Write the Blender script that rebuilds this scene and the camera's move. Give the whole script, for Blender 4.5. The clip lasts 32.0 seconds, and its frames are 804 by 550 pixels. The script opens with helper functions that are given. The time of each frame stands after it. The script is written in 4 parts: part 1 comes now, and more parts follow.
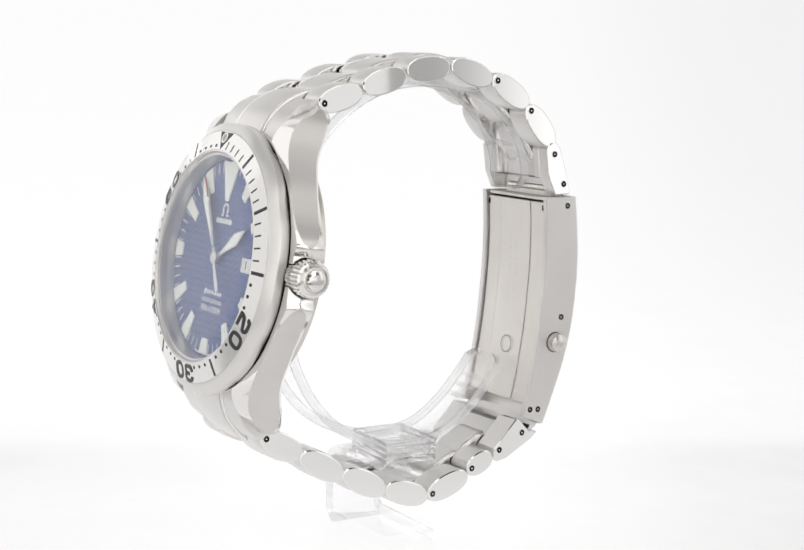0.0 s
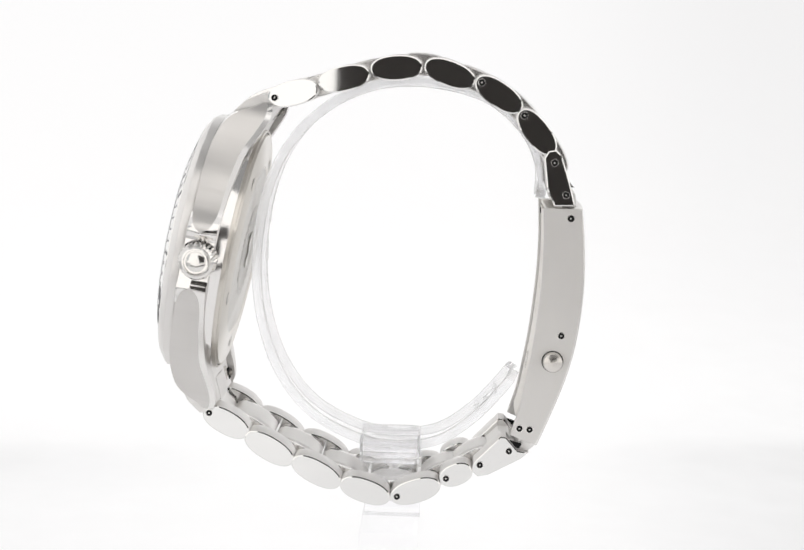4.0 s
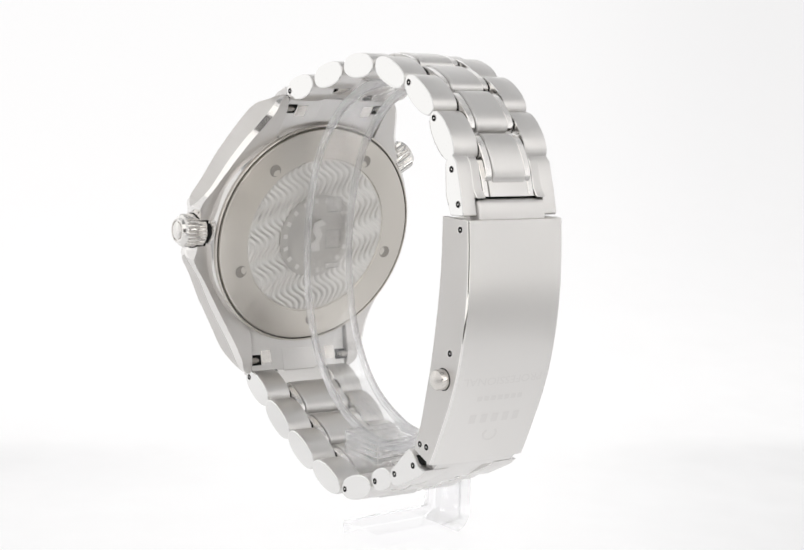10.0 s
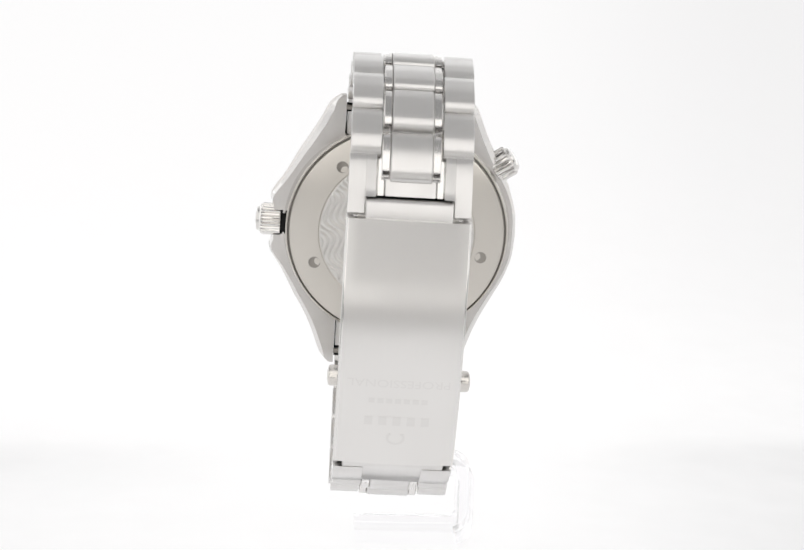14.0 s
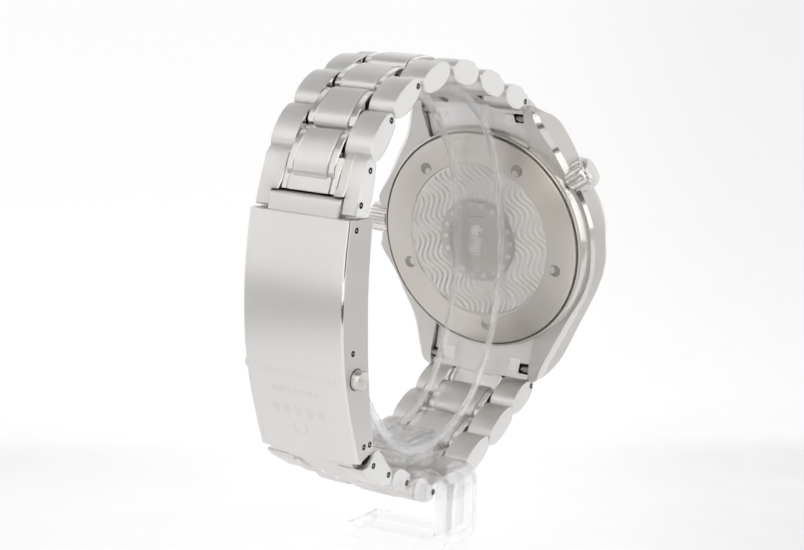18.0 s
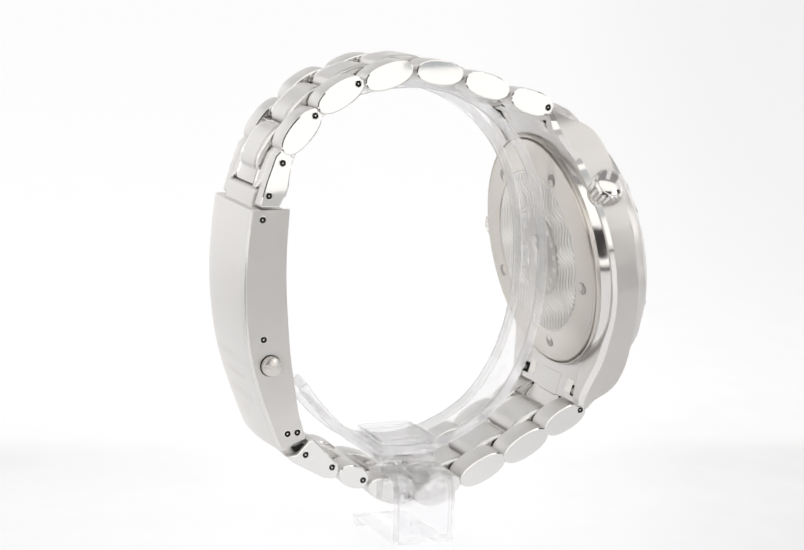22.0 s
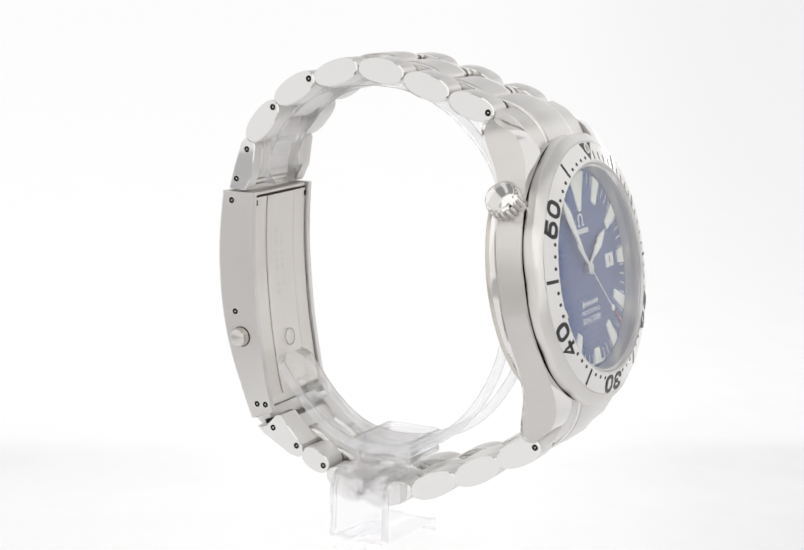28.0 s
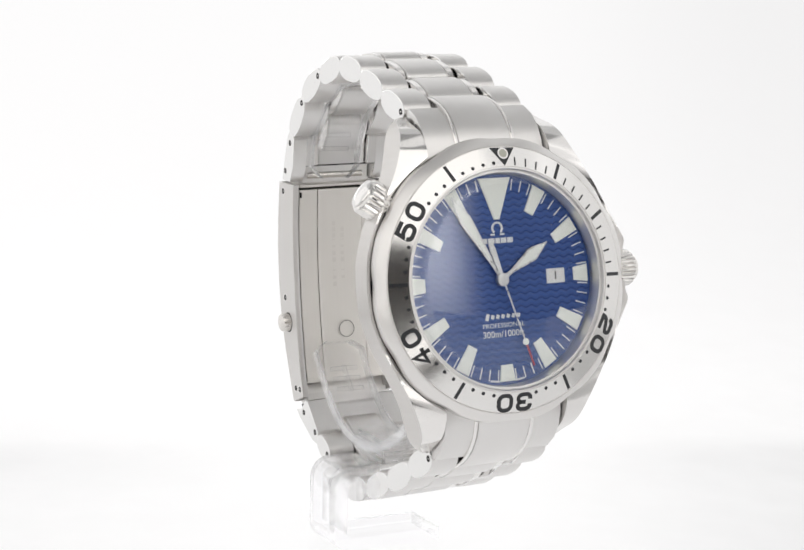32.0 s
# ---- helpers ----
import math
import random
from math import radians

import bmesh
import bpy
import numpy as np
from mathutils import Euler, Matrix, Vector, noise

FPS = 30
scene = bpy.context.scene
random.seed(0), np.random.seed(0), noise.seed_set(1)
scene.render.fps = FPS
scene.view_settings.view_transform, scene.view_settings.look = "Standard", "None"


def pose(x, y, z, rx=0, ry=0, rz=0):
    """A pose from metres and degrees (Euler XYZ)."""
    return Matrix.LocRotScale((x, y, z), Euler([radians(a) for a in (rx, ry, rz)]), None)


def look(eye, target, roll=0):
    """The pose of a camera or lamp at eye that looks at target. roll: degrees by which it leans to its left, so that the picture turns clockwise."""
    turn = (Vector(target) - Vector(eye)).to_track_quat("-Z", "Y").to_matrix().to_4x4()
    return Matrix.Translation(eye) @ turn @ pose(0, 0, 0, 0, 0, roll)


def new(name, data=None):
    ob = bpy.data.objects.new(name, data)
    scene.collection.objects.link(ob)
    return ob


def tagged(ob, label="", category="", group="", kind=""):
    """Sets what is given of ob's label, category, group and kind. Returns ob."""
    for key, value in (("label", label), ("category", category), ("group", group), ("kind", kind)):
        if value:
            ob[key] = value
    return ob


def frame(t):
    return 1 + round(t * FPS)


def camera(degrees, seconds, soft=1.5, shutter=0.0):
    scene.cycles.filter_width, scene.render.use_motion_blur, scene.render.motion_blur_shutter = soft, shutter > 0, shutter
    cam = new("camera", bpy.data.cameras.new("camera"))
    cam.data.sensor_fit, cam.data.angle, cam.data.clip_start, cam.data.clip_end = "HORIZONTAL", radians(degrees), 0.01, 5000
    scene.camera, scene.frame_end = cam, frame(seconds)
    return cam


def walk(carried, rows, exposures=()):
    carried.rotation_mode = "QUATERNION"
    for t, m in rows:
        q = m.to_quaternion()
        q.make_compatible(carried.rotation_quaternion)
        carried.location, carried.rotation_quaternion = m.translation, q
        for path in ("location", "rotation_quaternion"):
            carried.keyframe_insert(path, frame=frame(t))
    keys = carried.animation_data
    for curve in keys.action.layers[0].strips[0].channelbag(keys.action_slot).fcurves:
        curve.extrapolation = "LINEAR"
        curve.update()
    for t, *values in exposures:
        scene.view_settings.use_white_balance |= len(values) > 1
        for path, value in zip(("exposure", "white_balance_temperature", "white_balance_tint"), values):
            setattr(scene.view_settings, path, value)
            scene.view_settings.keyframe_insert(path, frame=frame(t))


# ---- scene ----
cam = camera(26.164, 32.0, 1.6)
EYE = Vector((0.0, -0.275, 0.08824))
AIM = Vector((math.sin(radians(0.088)) * math.cos(radians(9.295)), math.cos(radians(0.088)) * math.cos(radians(9.295)), -math.sin(radians(9.295))))
walk(cam, [(0.0, look(EYE, EYE + AIM, 1.81)), (32.0, look(EYE, EYE + AIM, 1.81))])


def turn_at(t):
    """The turntable's angle in degrees."""
    return -57.257 - 8.5925 * t


def watch_pose(t):
    return pose(0, 0, 0, 0, 0, turn_at(t)) @ pose(0.00147, 0, -0.00376, 0, -1.641, 0)


def stand_pose(t):
    return pose(0, 0, 0, 0, 0, turn_at(t)) @ pose(0.0008, 0, -0.0034)


# ---- light and exposure ----
scene.view_settings.exposure = 0.0
world = bpy.data.worlds.new("world")
scene.world = world
world.use_nodes = True
world.node_tree.nodes["Background"].inputs[0].default_value = (0.9, 0.95, 1.0, 1)
world.node_tree.nodes["Background"].inputs[1].default_value = 0.02
TENT = dict(ceiling=0.34, ceiling_back=0.62, lamp=0.92, left=0.97, right=0.97, back=1.8, front=1.35, rear=0.97, upper=1.0, floor=0.88, sweep=0.915, softbox=3.8)


# ---- materials ----
def material(name, color, rough=0.5, metal=0.0, grain=None, bump=0.0, vary=0.0, scale=900.0, spec=0.5):
    m = bpy.data.materials.new(name)
    m.use_nodes = True
    nt = m.node_tree
    b = nt.nodes["Principled BSDF"]
    b.inputs["Base Color"].default_value = (*color, 1)
    b.inputs["Roughness"].default_value = rough
    b.inputs["Metallic"].default_value = metal
    b.inputs["Specular IOR Level"].default_value = spec
    if grain or vary or bump:
        tc = nt.nodes.new("ShaderNodeTexCoord")
        mp = nt.nodes.new("ShaderNodeMapping")
        mp.inputs["Scale"].default_value = grain or (1, 1, 1)
        nt.links.new(tc.outputs["Object"], mp.inputs["Vector"])
        n = nt.nodes.new("ShaderNodeTexNoise")
        n.inputs["Scale"].default_value = scale
        n.inputs["Detail"].default_value = 4
        nt.links.new(mp.outputs[0], n.inputs["Vector"])
        big = nt.nodes.new("ShaderNodeTexNoise")
        big.inputs["Scale"].default_value = 120
        big.inputs["Detail"].default_value = 3
        nt.links.new(tc.outputs["Object"], big.inputs["Vector"])
        if vary:
            add = nt.nodes.new("ShaderNodeMath")
            add.operation = "ADD"
            nt.links.new(n.outputs[0], add.inputs[0])
            nt.links.new(big.outputs[0], add.inputs[1])
            r = nt.nodes.new("ShaderNodeMapRange")
            r.inputs["From Min"].default_value, r.inputs["From Max"].default_value = 0.6, 1.4
            r.inputs["To Min"].default_value, r.inputs["To Max"].default_value = rough * (1 - vary), rough * (1 + vary)
            nt.links.new(add.outputs[0], r.inputs["Value"])
            nt.links.new(r.outputs[0], b.inputs["Roughness"])
        if bump:
            bp = nt.nodes.new("ShaderNodeBump")
            bp.inputs["Strength"].default_value = bump
            bp.inputs["Distance"].default_value = 0.00002
            nt.links.new(n.outputs[0], bp.inputs["Height"])
            nt.links.new(bp.outputs[0], b.inputs["Normal"])
    return m


def glow(name, color, strength):
    m = bpy.data.materials.new(name)
    m.use_nodes = True
    nt = m.node_tree
    nt.nodes.clear()
    out, e = nt.nodes.new("ShaderNodeOutputMaterial"), nt.nodes.new("ShaderNodeEmission")
    e.inputs[0].default_value, e.inputs[1].default_value = (*color, 1), strength
    nt.links.new(e.outputs[0], out.inputs[0])
    return m


def glass(name, color, rough=0.0, ior=1.49, clear=0.0, haze=0.0):
    """Clear plastic; clear: how much passes straight through; haze: white painted in for gathered light."""
    m = bpy.data.materials.new(name)
    m.use_nodes = True
    b = m.node_tree.nodes["Principled BSDF"]
    b.inputs["Base Color"].default_value = (*color, 1)
    b.inputs["Roughness"].default_value = rough
    b.inputs["IOR"].default_value = ior
    b.inputs["Transmission Weight"].default_value = 1.0
    if clear:
        nt = m.node_tree
        tr, mix = nt.nodes.new("ShaderNodeBsdfTransparent"), nt.nodes.new("ShaderNodeMixShader")
        mix.inputs[0].default_value = clear
        nt.links.new(b.outputs[0], mix.inputs[1])
        nt.links.new(tr.outputs[0], mix.inputs[2])
        last = mix
        if haze:
            gl, haze_mix = nt.nodes.new("ShaderNodeBsdfDiffuse"), nt.nodes.new("ShaderNodeMixShader")
            gl.inputs["Color"].default_value = (0.96, 0.96, 0.98, 1)
            haze_mix.inputs[0].default_value = haze
            nt.links.new(mix.outputs[0], haze_mix.inputs[1])
            nt.links.new(gl.outputs[0], haze_mix.inputs[2])
            last = haze_mix
        nt.links.new(last.outputs[0], nt.nodes["Material Output"].inputs[0])
    return m


STEEL = (0.79, 0.777, 0.765)


def brush(name, color, rough, aniso, scale=4000.0, turned=False, across=(1, 0, 0), bump=0.09, vary=0.2):
    """Brushed steel: fine lines along the part, reflections smeared across them."""
    m = material(name, color, rough, 1.0, (1, 0.02, 0.02), bump, vary, scale)
    nt = m.node_tree
    b = nt.nodes["Principled BSDF"]
    b.inputs["Anisotropic"].default_value = aniso
    if turned:
        tg = nt.nodes.new("ShaderNodeTangent")
        tg.direction_type, tg.axis = "RADIAL", "Z"
        ln = nt.nodes.new("ShaderNodeVectorMath")        # rings of fine tool marks
        ln.operation = "LENGTH"
        flat = nt.nodes.new("ShaderNodeVectorMath")
        flat.operation, flat.inputs[1].default_value = "MULTIPLY", (1, 1, 0)
        for n in nt.nodes:
            if n.type == "TEX_COORD":
                nt.links.new(n.outputs["Object"], flat.inputs[0])
            if n.type == "TEX_NOISE" and n.inputs["Scale"].default_value == scale:
                n.noise_dimensions = "1D"
                nt.links.new(ln.outputs["Value"], n.inputs["W"])
        nt.links.new(flat.outputs[0], ln.inputs[0])
        b.inputs["Anisotropic Rotation"].default_value = 0.25
        nt.links.new(tg.outputs[0], b.inputs["Tangent"])
    else:
        vt = nt.nodes.new("ShaderNodeVectorTransform")
        vt.vector_type, vt.convert_from, vt.convert_to = "VECTOR", "OBJECT", "WORLD"
        vt.inputs[0].default_value = across
        nt.links.new(vt.outputs[0], b.inputs["Tangent"])
    return m


brushed = brush("brushed_steel", STEEL, 0.42, 0.95)
brushed_up = brush("brushed_steel_clasp", (0.82, 0.806, 0.79), 0.38, 0.9, 6000, bump=0.05, vary=0.12)
brushed_case = brush("brushed_steel_case", (0.68, 0.662, 0.645), 0.42, 0.9, 4000, False, (0, 0, 1))
brushed_wall = brush("brushed_steel_clasp_wall", (0.72, 0.705, 0.69), 0.46, 0.82, 5000, False, (0, 1, 0), 0.06, 0.15)
leaf_steel = brush("brushed_steel_leaf", (0.8, 0.775, 0.74), 0.5, 0.7, 4000)
leaf_mark = brush("leaf_engraving", (0.77, 0.745, 0.71), 0.53, 0.68, 4000)
pale_steel = material("rhodium_steel", (0.72, 0.72, 0.72), 0.3, 0.95, None, 0.0, 0.2)
crown_steel = material("polished_crown_steel", (0.76, 0.745, 0.725), 0.15, 1.0)
cap_steel = material("polished_cap_steel", (0.76, 0.745, 0.73), 0.12, 1.0, None, 0.02, 0.15, 3000)
bevel_steel = material("polished_bevel_steel", (0.79, 0.775, 0.76), 0.12, 1.0, None, 0.0, 0.3)
strip_steel = material("polished_strip_steel", (0.8, 0.785, 0.77), 0.2, 1.0, None, 0.0, 0.3)
rim_steel = material("bezel_rim_steel", (0.72, 0.705, 0.69), 0.38, 1.0, None, 0.0, 0.15)
turned_steel = brush("turned_steel", (0.64, 0.61, 0.565), 0.31, 0.88, 6000, True, bump=0.03, vary=0.08)
polished = material("polished_steel", (0.8, 0.785, 0.77), 0.08, 1.0, None, 0.0, 0.3)
mirror = material("mirror_polished_steel", (0.78, 0.775, 0.765), 0.04, 1.0, None, 0.0, 0.3)
insert_steel = material("polished_insert_steel", (0.77, 0.76, 0.745), 0.15, 1.0, None, 0.0, 0.2)
satin = material("satin_steel", (0.68, 0.655, 0.625), 0.24, 1.0, None, 0.04, 0.2, 4000)
black = material("black_enamel", (0.012, 0.013, 0.016), 0.35)
# flat black that stands in for the shade in gaps, slots and holes
dark = material("deep_shade", (0.012, 0.012, 0.012), 0.7, spec=0.1)
white_ink = material("white_ink", (0.75, 0.77, 0.78), 0.5)
lume = material("pale_green_lume", (0.88, 0.91, 0.86), 0.6, 0, None, 0.2, 0.1, 6000)
aged_lume = material("aged_lume", (0.42, 0.42, 0.36), 0.6, 0, None, 0.2, 0.1, 6000)
red = material("red_ink", (0.4, 0.02, 0.03), 0.45)
date_white = material("date_disc_white", (0.8, 0.8, 0.8), 0.5)
acrylic = glass("clear_acrylic", (0.985, 0.983, 0.992), 0.0, 1.49, 0.72)
acrylic_band = glass("clear_acrylic_band", (0.99, 0.99, 0.995), 0.0, 1.49, 0.86)
acrylic_rim = glass("clear_acrylic_rim", (0.99, 0.99, 1.0), 0.05, 1.49, 0.45, 0.12)
acrylic_foot = glass("clear_acrylic_foot", (0.94, 0.936, 0.955), 0.0, 1.49, 0.4)
acrylic_rib = glass("clear_acrylic_rib", (0.99, 0.988, 0.996), 0.0, 1.49, 0.35)
acrylic_block = glass("clear_acrylic_block", (0.99, 0.988, 0.996), 0.0, 1.49, 0.82)


def pane(name, ior):
    """A clear pane: straight through, with the gloss of its index."""
    m = bpy.data.materials.new(name)
    m.use_nodes = True
    nt = m.node_tree
    nt.nodes.clear()
    out, tr, gl, mix, lw, pw, sc = (nt.nodes.new("ShaderNode" + k) for k in ("OutputMaterial", "BsdfTransparent", "BsdfGlossy", "MixShader", "LayerWeight", "Math", "Math"))
    gl.inputs["Roughness"].default_value = 0.0
    f0 = ((ior - 1) / (ior + 1)) ** 2
    lw.inputs["Blend"].default_value = 0.5
    pw.operation, pw.inputs[1].default_value = "POWER", 5.0
    sc.operation, sc.inputs[1].default_value, sc.inputs[2].default_value = "MULTIPLY_ADD", 1 - f0, f0
    nt.links.new(lw.outputs["Facing"], pw.inputs[0])
    nt.links.new(pw.outputs[0], sc.inputs[0])
    nt.links.new(sc.outputs[0], mix.inputs[0])
    nt.links.new(tr.outputs[0], mix.inputs[1])
    nt.links.new(gl.outputs[0], mix.inputs[2])
    nt.links.new(mix.outputs[0], out.inputs[0])
    return m


sapphire = pane("clear_crystal", 1.74)
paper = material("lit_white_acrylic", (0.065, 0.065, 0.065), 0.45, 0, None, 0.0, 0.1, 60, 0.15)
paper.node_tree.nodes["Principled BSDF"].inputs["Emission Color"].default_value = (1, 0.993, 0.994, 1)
# dimmer copy for the unseen outer floor; the darkness is set in its glow
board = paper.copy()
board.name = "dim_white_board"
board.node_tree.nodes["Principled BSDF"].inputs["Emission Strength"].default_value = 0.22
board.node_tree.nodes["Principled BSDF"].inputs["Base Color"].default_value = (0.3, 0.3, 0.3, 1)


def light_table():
    """Lit from below; falloff from floor's middle and sweep's left painted into the emission."""
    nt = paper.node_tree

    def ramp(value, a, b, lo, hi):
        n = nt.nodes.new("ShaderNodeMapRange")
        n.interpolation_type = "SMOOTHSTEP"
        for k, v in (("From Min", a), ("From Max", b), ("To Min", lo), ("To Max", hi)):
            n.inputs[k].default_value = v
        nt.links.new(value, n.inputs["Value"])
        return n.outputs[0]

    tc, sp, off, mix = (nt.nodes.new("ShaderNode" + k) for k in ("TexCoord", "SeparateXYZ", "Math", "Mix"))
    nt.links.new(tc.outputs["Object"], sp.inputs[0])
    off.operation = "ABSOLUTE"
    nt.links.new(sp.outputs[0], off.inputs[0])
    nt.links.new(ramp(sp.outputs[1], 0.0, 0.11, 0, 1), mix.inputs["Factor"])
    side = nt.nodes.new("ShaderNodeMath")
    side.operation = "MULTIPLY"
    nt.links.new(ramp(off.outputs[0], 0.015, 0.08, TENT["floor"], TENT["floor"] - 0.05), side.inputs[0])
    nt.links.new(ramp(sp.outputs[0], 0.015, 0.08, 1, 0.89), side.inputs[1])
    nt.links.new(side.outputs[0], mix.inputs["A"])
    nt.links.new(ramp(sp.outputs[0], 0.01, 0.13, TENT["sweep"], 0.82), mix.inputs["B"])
    # a grey horizon band painted into the emission, deeper towards the table's sides
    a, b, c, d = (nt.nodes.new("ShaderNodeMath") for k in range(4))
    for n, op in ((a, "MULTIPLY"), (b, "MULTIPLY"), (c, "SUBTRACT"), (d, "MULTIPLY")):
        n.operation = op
    skewed = nt.nodes.new("ShaderNodeVectorMath")          # the painted band runs a little askew
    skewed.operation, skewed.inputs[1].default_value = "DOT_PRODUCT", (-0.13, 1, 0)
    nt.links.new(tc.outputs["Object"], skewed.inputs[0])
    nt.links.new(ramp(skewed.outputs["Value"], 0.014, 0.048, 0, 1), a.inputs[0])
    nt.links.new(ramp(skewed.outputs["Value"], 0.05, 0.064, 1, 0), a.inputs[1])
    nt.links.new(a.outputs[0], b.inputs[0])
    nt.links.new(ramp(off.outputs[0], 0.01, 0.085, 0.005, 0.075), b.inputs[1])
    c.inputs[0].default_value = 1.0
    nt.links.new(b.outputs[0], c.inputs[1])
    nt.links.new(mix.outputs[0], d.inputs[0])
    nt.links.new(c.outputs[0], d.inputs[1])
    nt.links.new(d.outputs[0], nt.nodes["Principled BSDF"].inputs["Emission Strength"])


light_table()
dark_room = material("dark_room_wall", (0.105, 0.097, 0.092), 0.8, 0, None, 0, 0.1)

# blue dial with engraved waves
blue = material("blue_wave_dial", (0.016, 0.046, 0.2), 0.32, 0.25, spec=0.5)
nt = blue.node_tree
tc = nt.nodes.new("ShaderNodeTexCoord")
sp = nt.nodes.new("ShaderNodeSeparateXYZ")
nt.links.new(tc.outputs["Object"], sp.inputs[0])


def mathn(op, a, b):
    n = nt.nodes.new("ShaderNodeMath")
    n.operation = op
    for i, v in enumerate((a, b)):
        if isinstance(v, (int, float)):
            n.inputs[i].default_value = v
        elif v is not None:
            nt.links.new(v, n.inputs[i])
    return n.outputs[0]


wx = mathn("MULTIPLY", mathn("SINE", mathn("MULTIPLY", sp.outputs[0], 2 * math.pi / 0.00175), None), 0.00017)
wy = mathn("SINE", mathn("MULTIPLY", mathn("ADD", sp.outputs[1], wx), 2 * math.pi / 0.00098), None)
bp = nt.nodes.new("ShaderNodeBump")
bp.inputs["Strength"].default_value, bp.inputs["Distance"].default_value = 0.5, 0.00005
nt.links.new(wy, bp.inputs["Height"])
nt.links.new(bp.outputs[0], nt.nodes["Principled BSDF"].inputs["Normal"])
cr = nt.nodes.new("ShaderNodeMix")
cr.data_type = "RGBA"
cr.inputs["A"].default_value, cr.inputs["B"].default_value = (0.02, 0.056, 0.22, 1), (0.03, 0.082, 0.29, 1)
up = mathn("POWER", mathn("ADD", mathn("MULTIPLY", wy, 0.5), 0.5), 0.5)
nt.links.new(up, cr.inputs["Factor"])
nt.links.new(cr.outputs["Result"], nt.nodes["Principled BSDF"].inputs["Base Color"])
mr = nt.nodes.new("ShaderNodeMapRange")
mr.inputs["From Min"].default_value, mr.inputs["From Max"].default_value = -1, 1
mr.inputs["To Min"].default_value, mr.inputs["To Max"].default_value = 0.27, 0.4
nt.links.new(wy, mr.inputs["Value"])
nt.links.new(mr.outputs[0], nt.nodes["Principled BSDF"].inputs["Roughness"])


# ---- mesh helpers; shapes are drawn in millimetres ----
def mesh_of(name, bm, mats, sharp=32):
    bmesh.ops.recalc_face_normals(bm, faces=bm.faces[:])
    lim = radians(sharp)
    for e in bm.edges:
        e.smooth = len(e.link_faces) == 2 and e.calc_face_angle(0) < lim
    for f in bm.faces:
        f.smooth = len(f.verts) < 7
        if not f.smooth:
            for e in f.edges:
                e.smooth = False
    bmesh.ops.scale(bm, vec=(0.001, 0.001, 0.001), verts=bm.verts[:])
    me = bpy.data.meshes.new(name)
    bm.to_mesh(me)
    bm.free()
    for m in mats if isinstance(mats, (list, tuple)) else [mats]:
        me.materials.append(m)
    return me


IN_HEAD = ("caseback", "bezel", "dial", "end_link", "end_link.001")      # parts whose pieces are placed in the watch's space


def part(name, bm, mats, parent=None, label="", m=None, sharp=32):
    """Links a bmesh, or a mesh that is shared, as one object under its thing or part."""
    me = mesh_of(name, bm, mats, sharp) if isinstance(bm, bmesh.types.BMesh) else bm
    ob = new(name, me)
    ob.parent = parent
    if m is not None:
        ob.matrix_basis = m
        if parent is not None and parent.name in IN_HEAD:
            ob.matrix_basis = parent.matrix_basis.inverted() @ m
    return tagged(ob, label)


def mm(x, y, z, rx=0, ry=0, rz=0):
    return pose(x / 1000, y / 1000, z / 1000, rx, ry, rz)


def lathe(profile, seg=96, wave=None):
    """Turns (radius, height) pairs round z; wave(angle, r, z) may reshape."""
    bm = bmesh.new()
    rings = []
    for r, z in profile:
        ring = []
        if r < 1e-6:
            ring = [bm.verts.new((0, 0, z))]
        else:
            for i in range(seg):
                a = 2 * math.pi * i / seg
                rr, zz = wave(a, r, z) if wave else (r, z)
                ring.append(bm.verts.new((rr * math.cos(a), rr * math.sin(a), zz)))
        rings.append(ring)
    for p, q in zip(rings, rings[1:]):
        for i in range(seg):
            j = (i + 1) % seg
            if len(p) == 1 and len(q) == 1:
                continue
            if len(p) == 1:
                bm.faces.new((p[0], q[i], q[j]))
            elif len(q) == 1:
                bm.faces.new((p[i], q[0], p[j]))
            else:
                bm.faces.new((p[i], q[i], q[j], p[j]))
    for ring in (rings[0], rings[-1]):
        if len(ring) > 1 and profile[0] != profile[-1]:
            bm.faces.new(ring)
    if profile[0] == profile[-1]:
        bmesh.ops.remove_doubles(bm, verts=bm.verts[:], dist=1e-5)
    return bm


def prism(poly, x0, x1, bevel=0.0, segs=1, axis="x"):
    """Extrudes a polygon of (a, b) pairs along an axis from x0 to x1, with its rims bevelled."""
    bm = bmesh.new()

    def at(a, b, c):
        return {"x": (c, a, b), "y": (a, c, b), "z": (a, b, c)}[axis]

    lo = [bm.verts.new(at(a, b, x0)) for a, b in poly]
    hi = [bm.verts.new(at(a, b, x1)) for a, b in poly]
    n = len(poly)
    ends = [bm.faces.new(lo), bm.faces.new(hi)]
    for i in range(n):
        j = (i + 1) % n
        bm.faces.new((lo[i], lo[j], hi[j], hi[i]))
    bmesh.ops.recalc_face_normals(bm, faces=bm.faces[:])
    if bevel:
        es = [e for e in bm.edges if any(f in ends for f in e.link_faces)]
        bmesh.ops.bevel(bm, geom=es, offset=bevel, segments=segs, affect="EDGES", profile=0.6)
    return bm


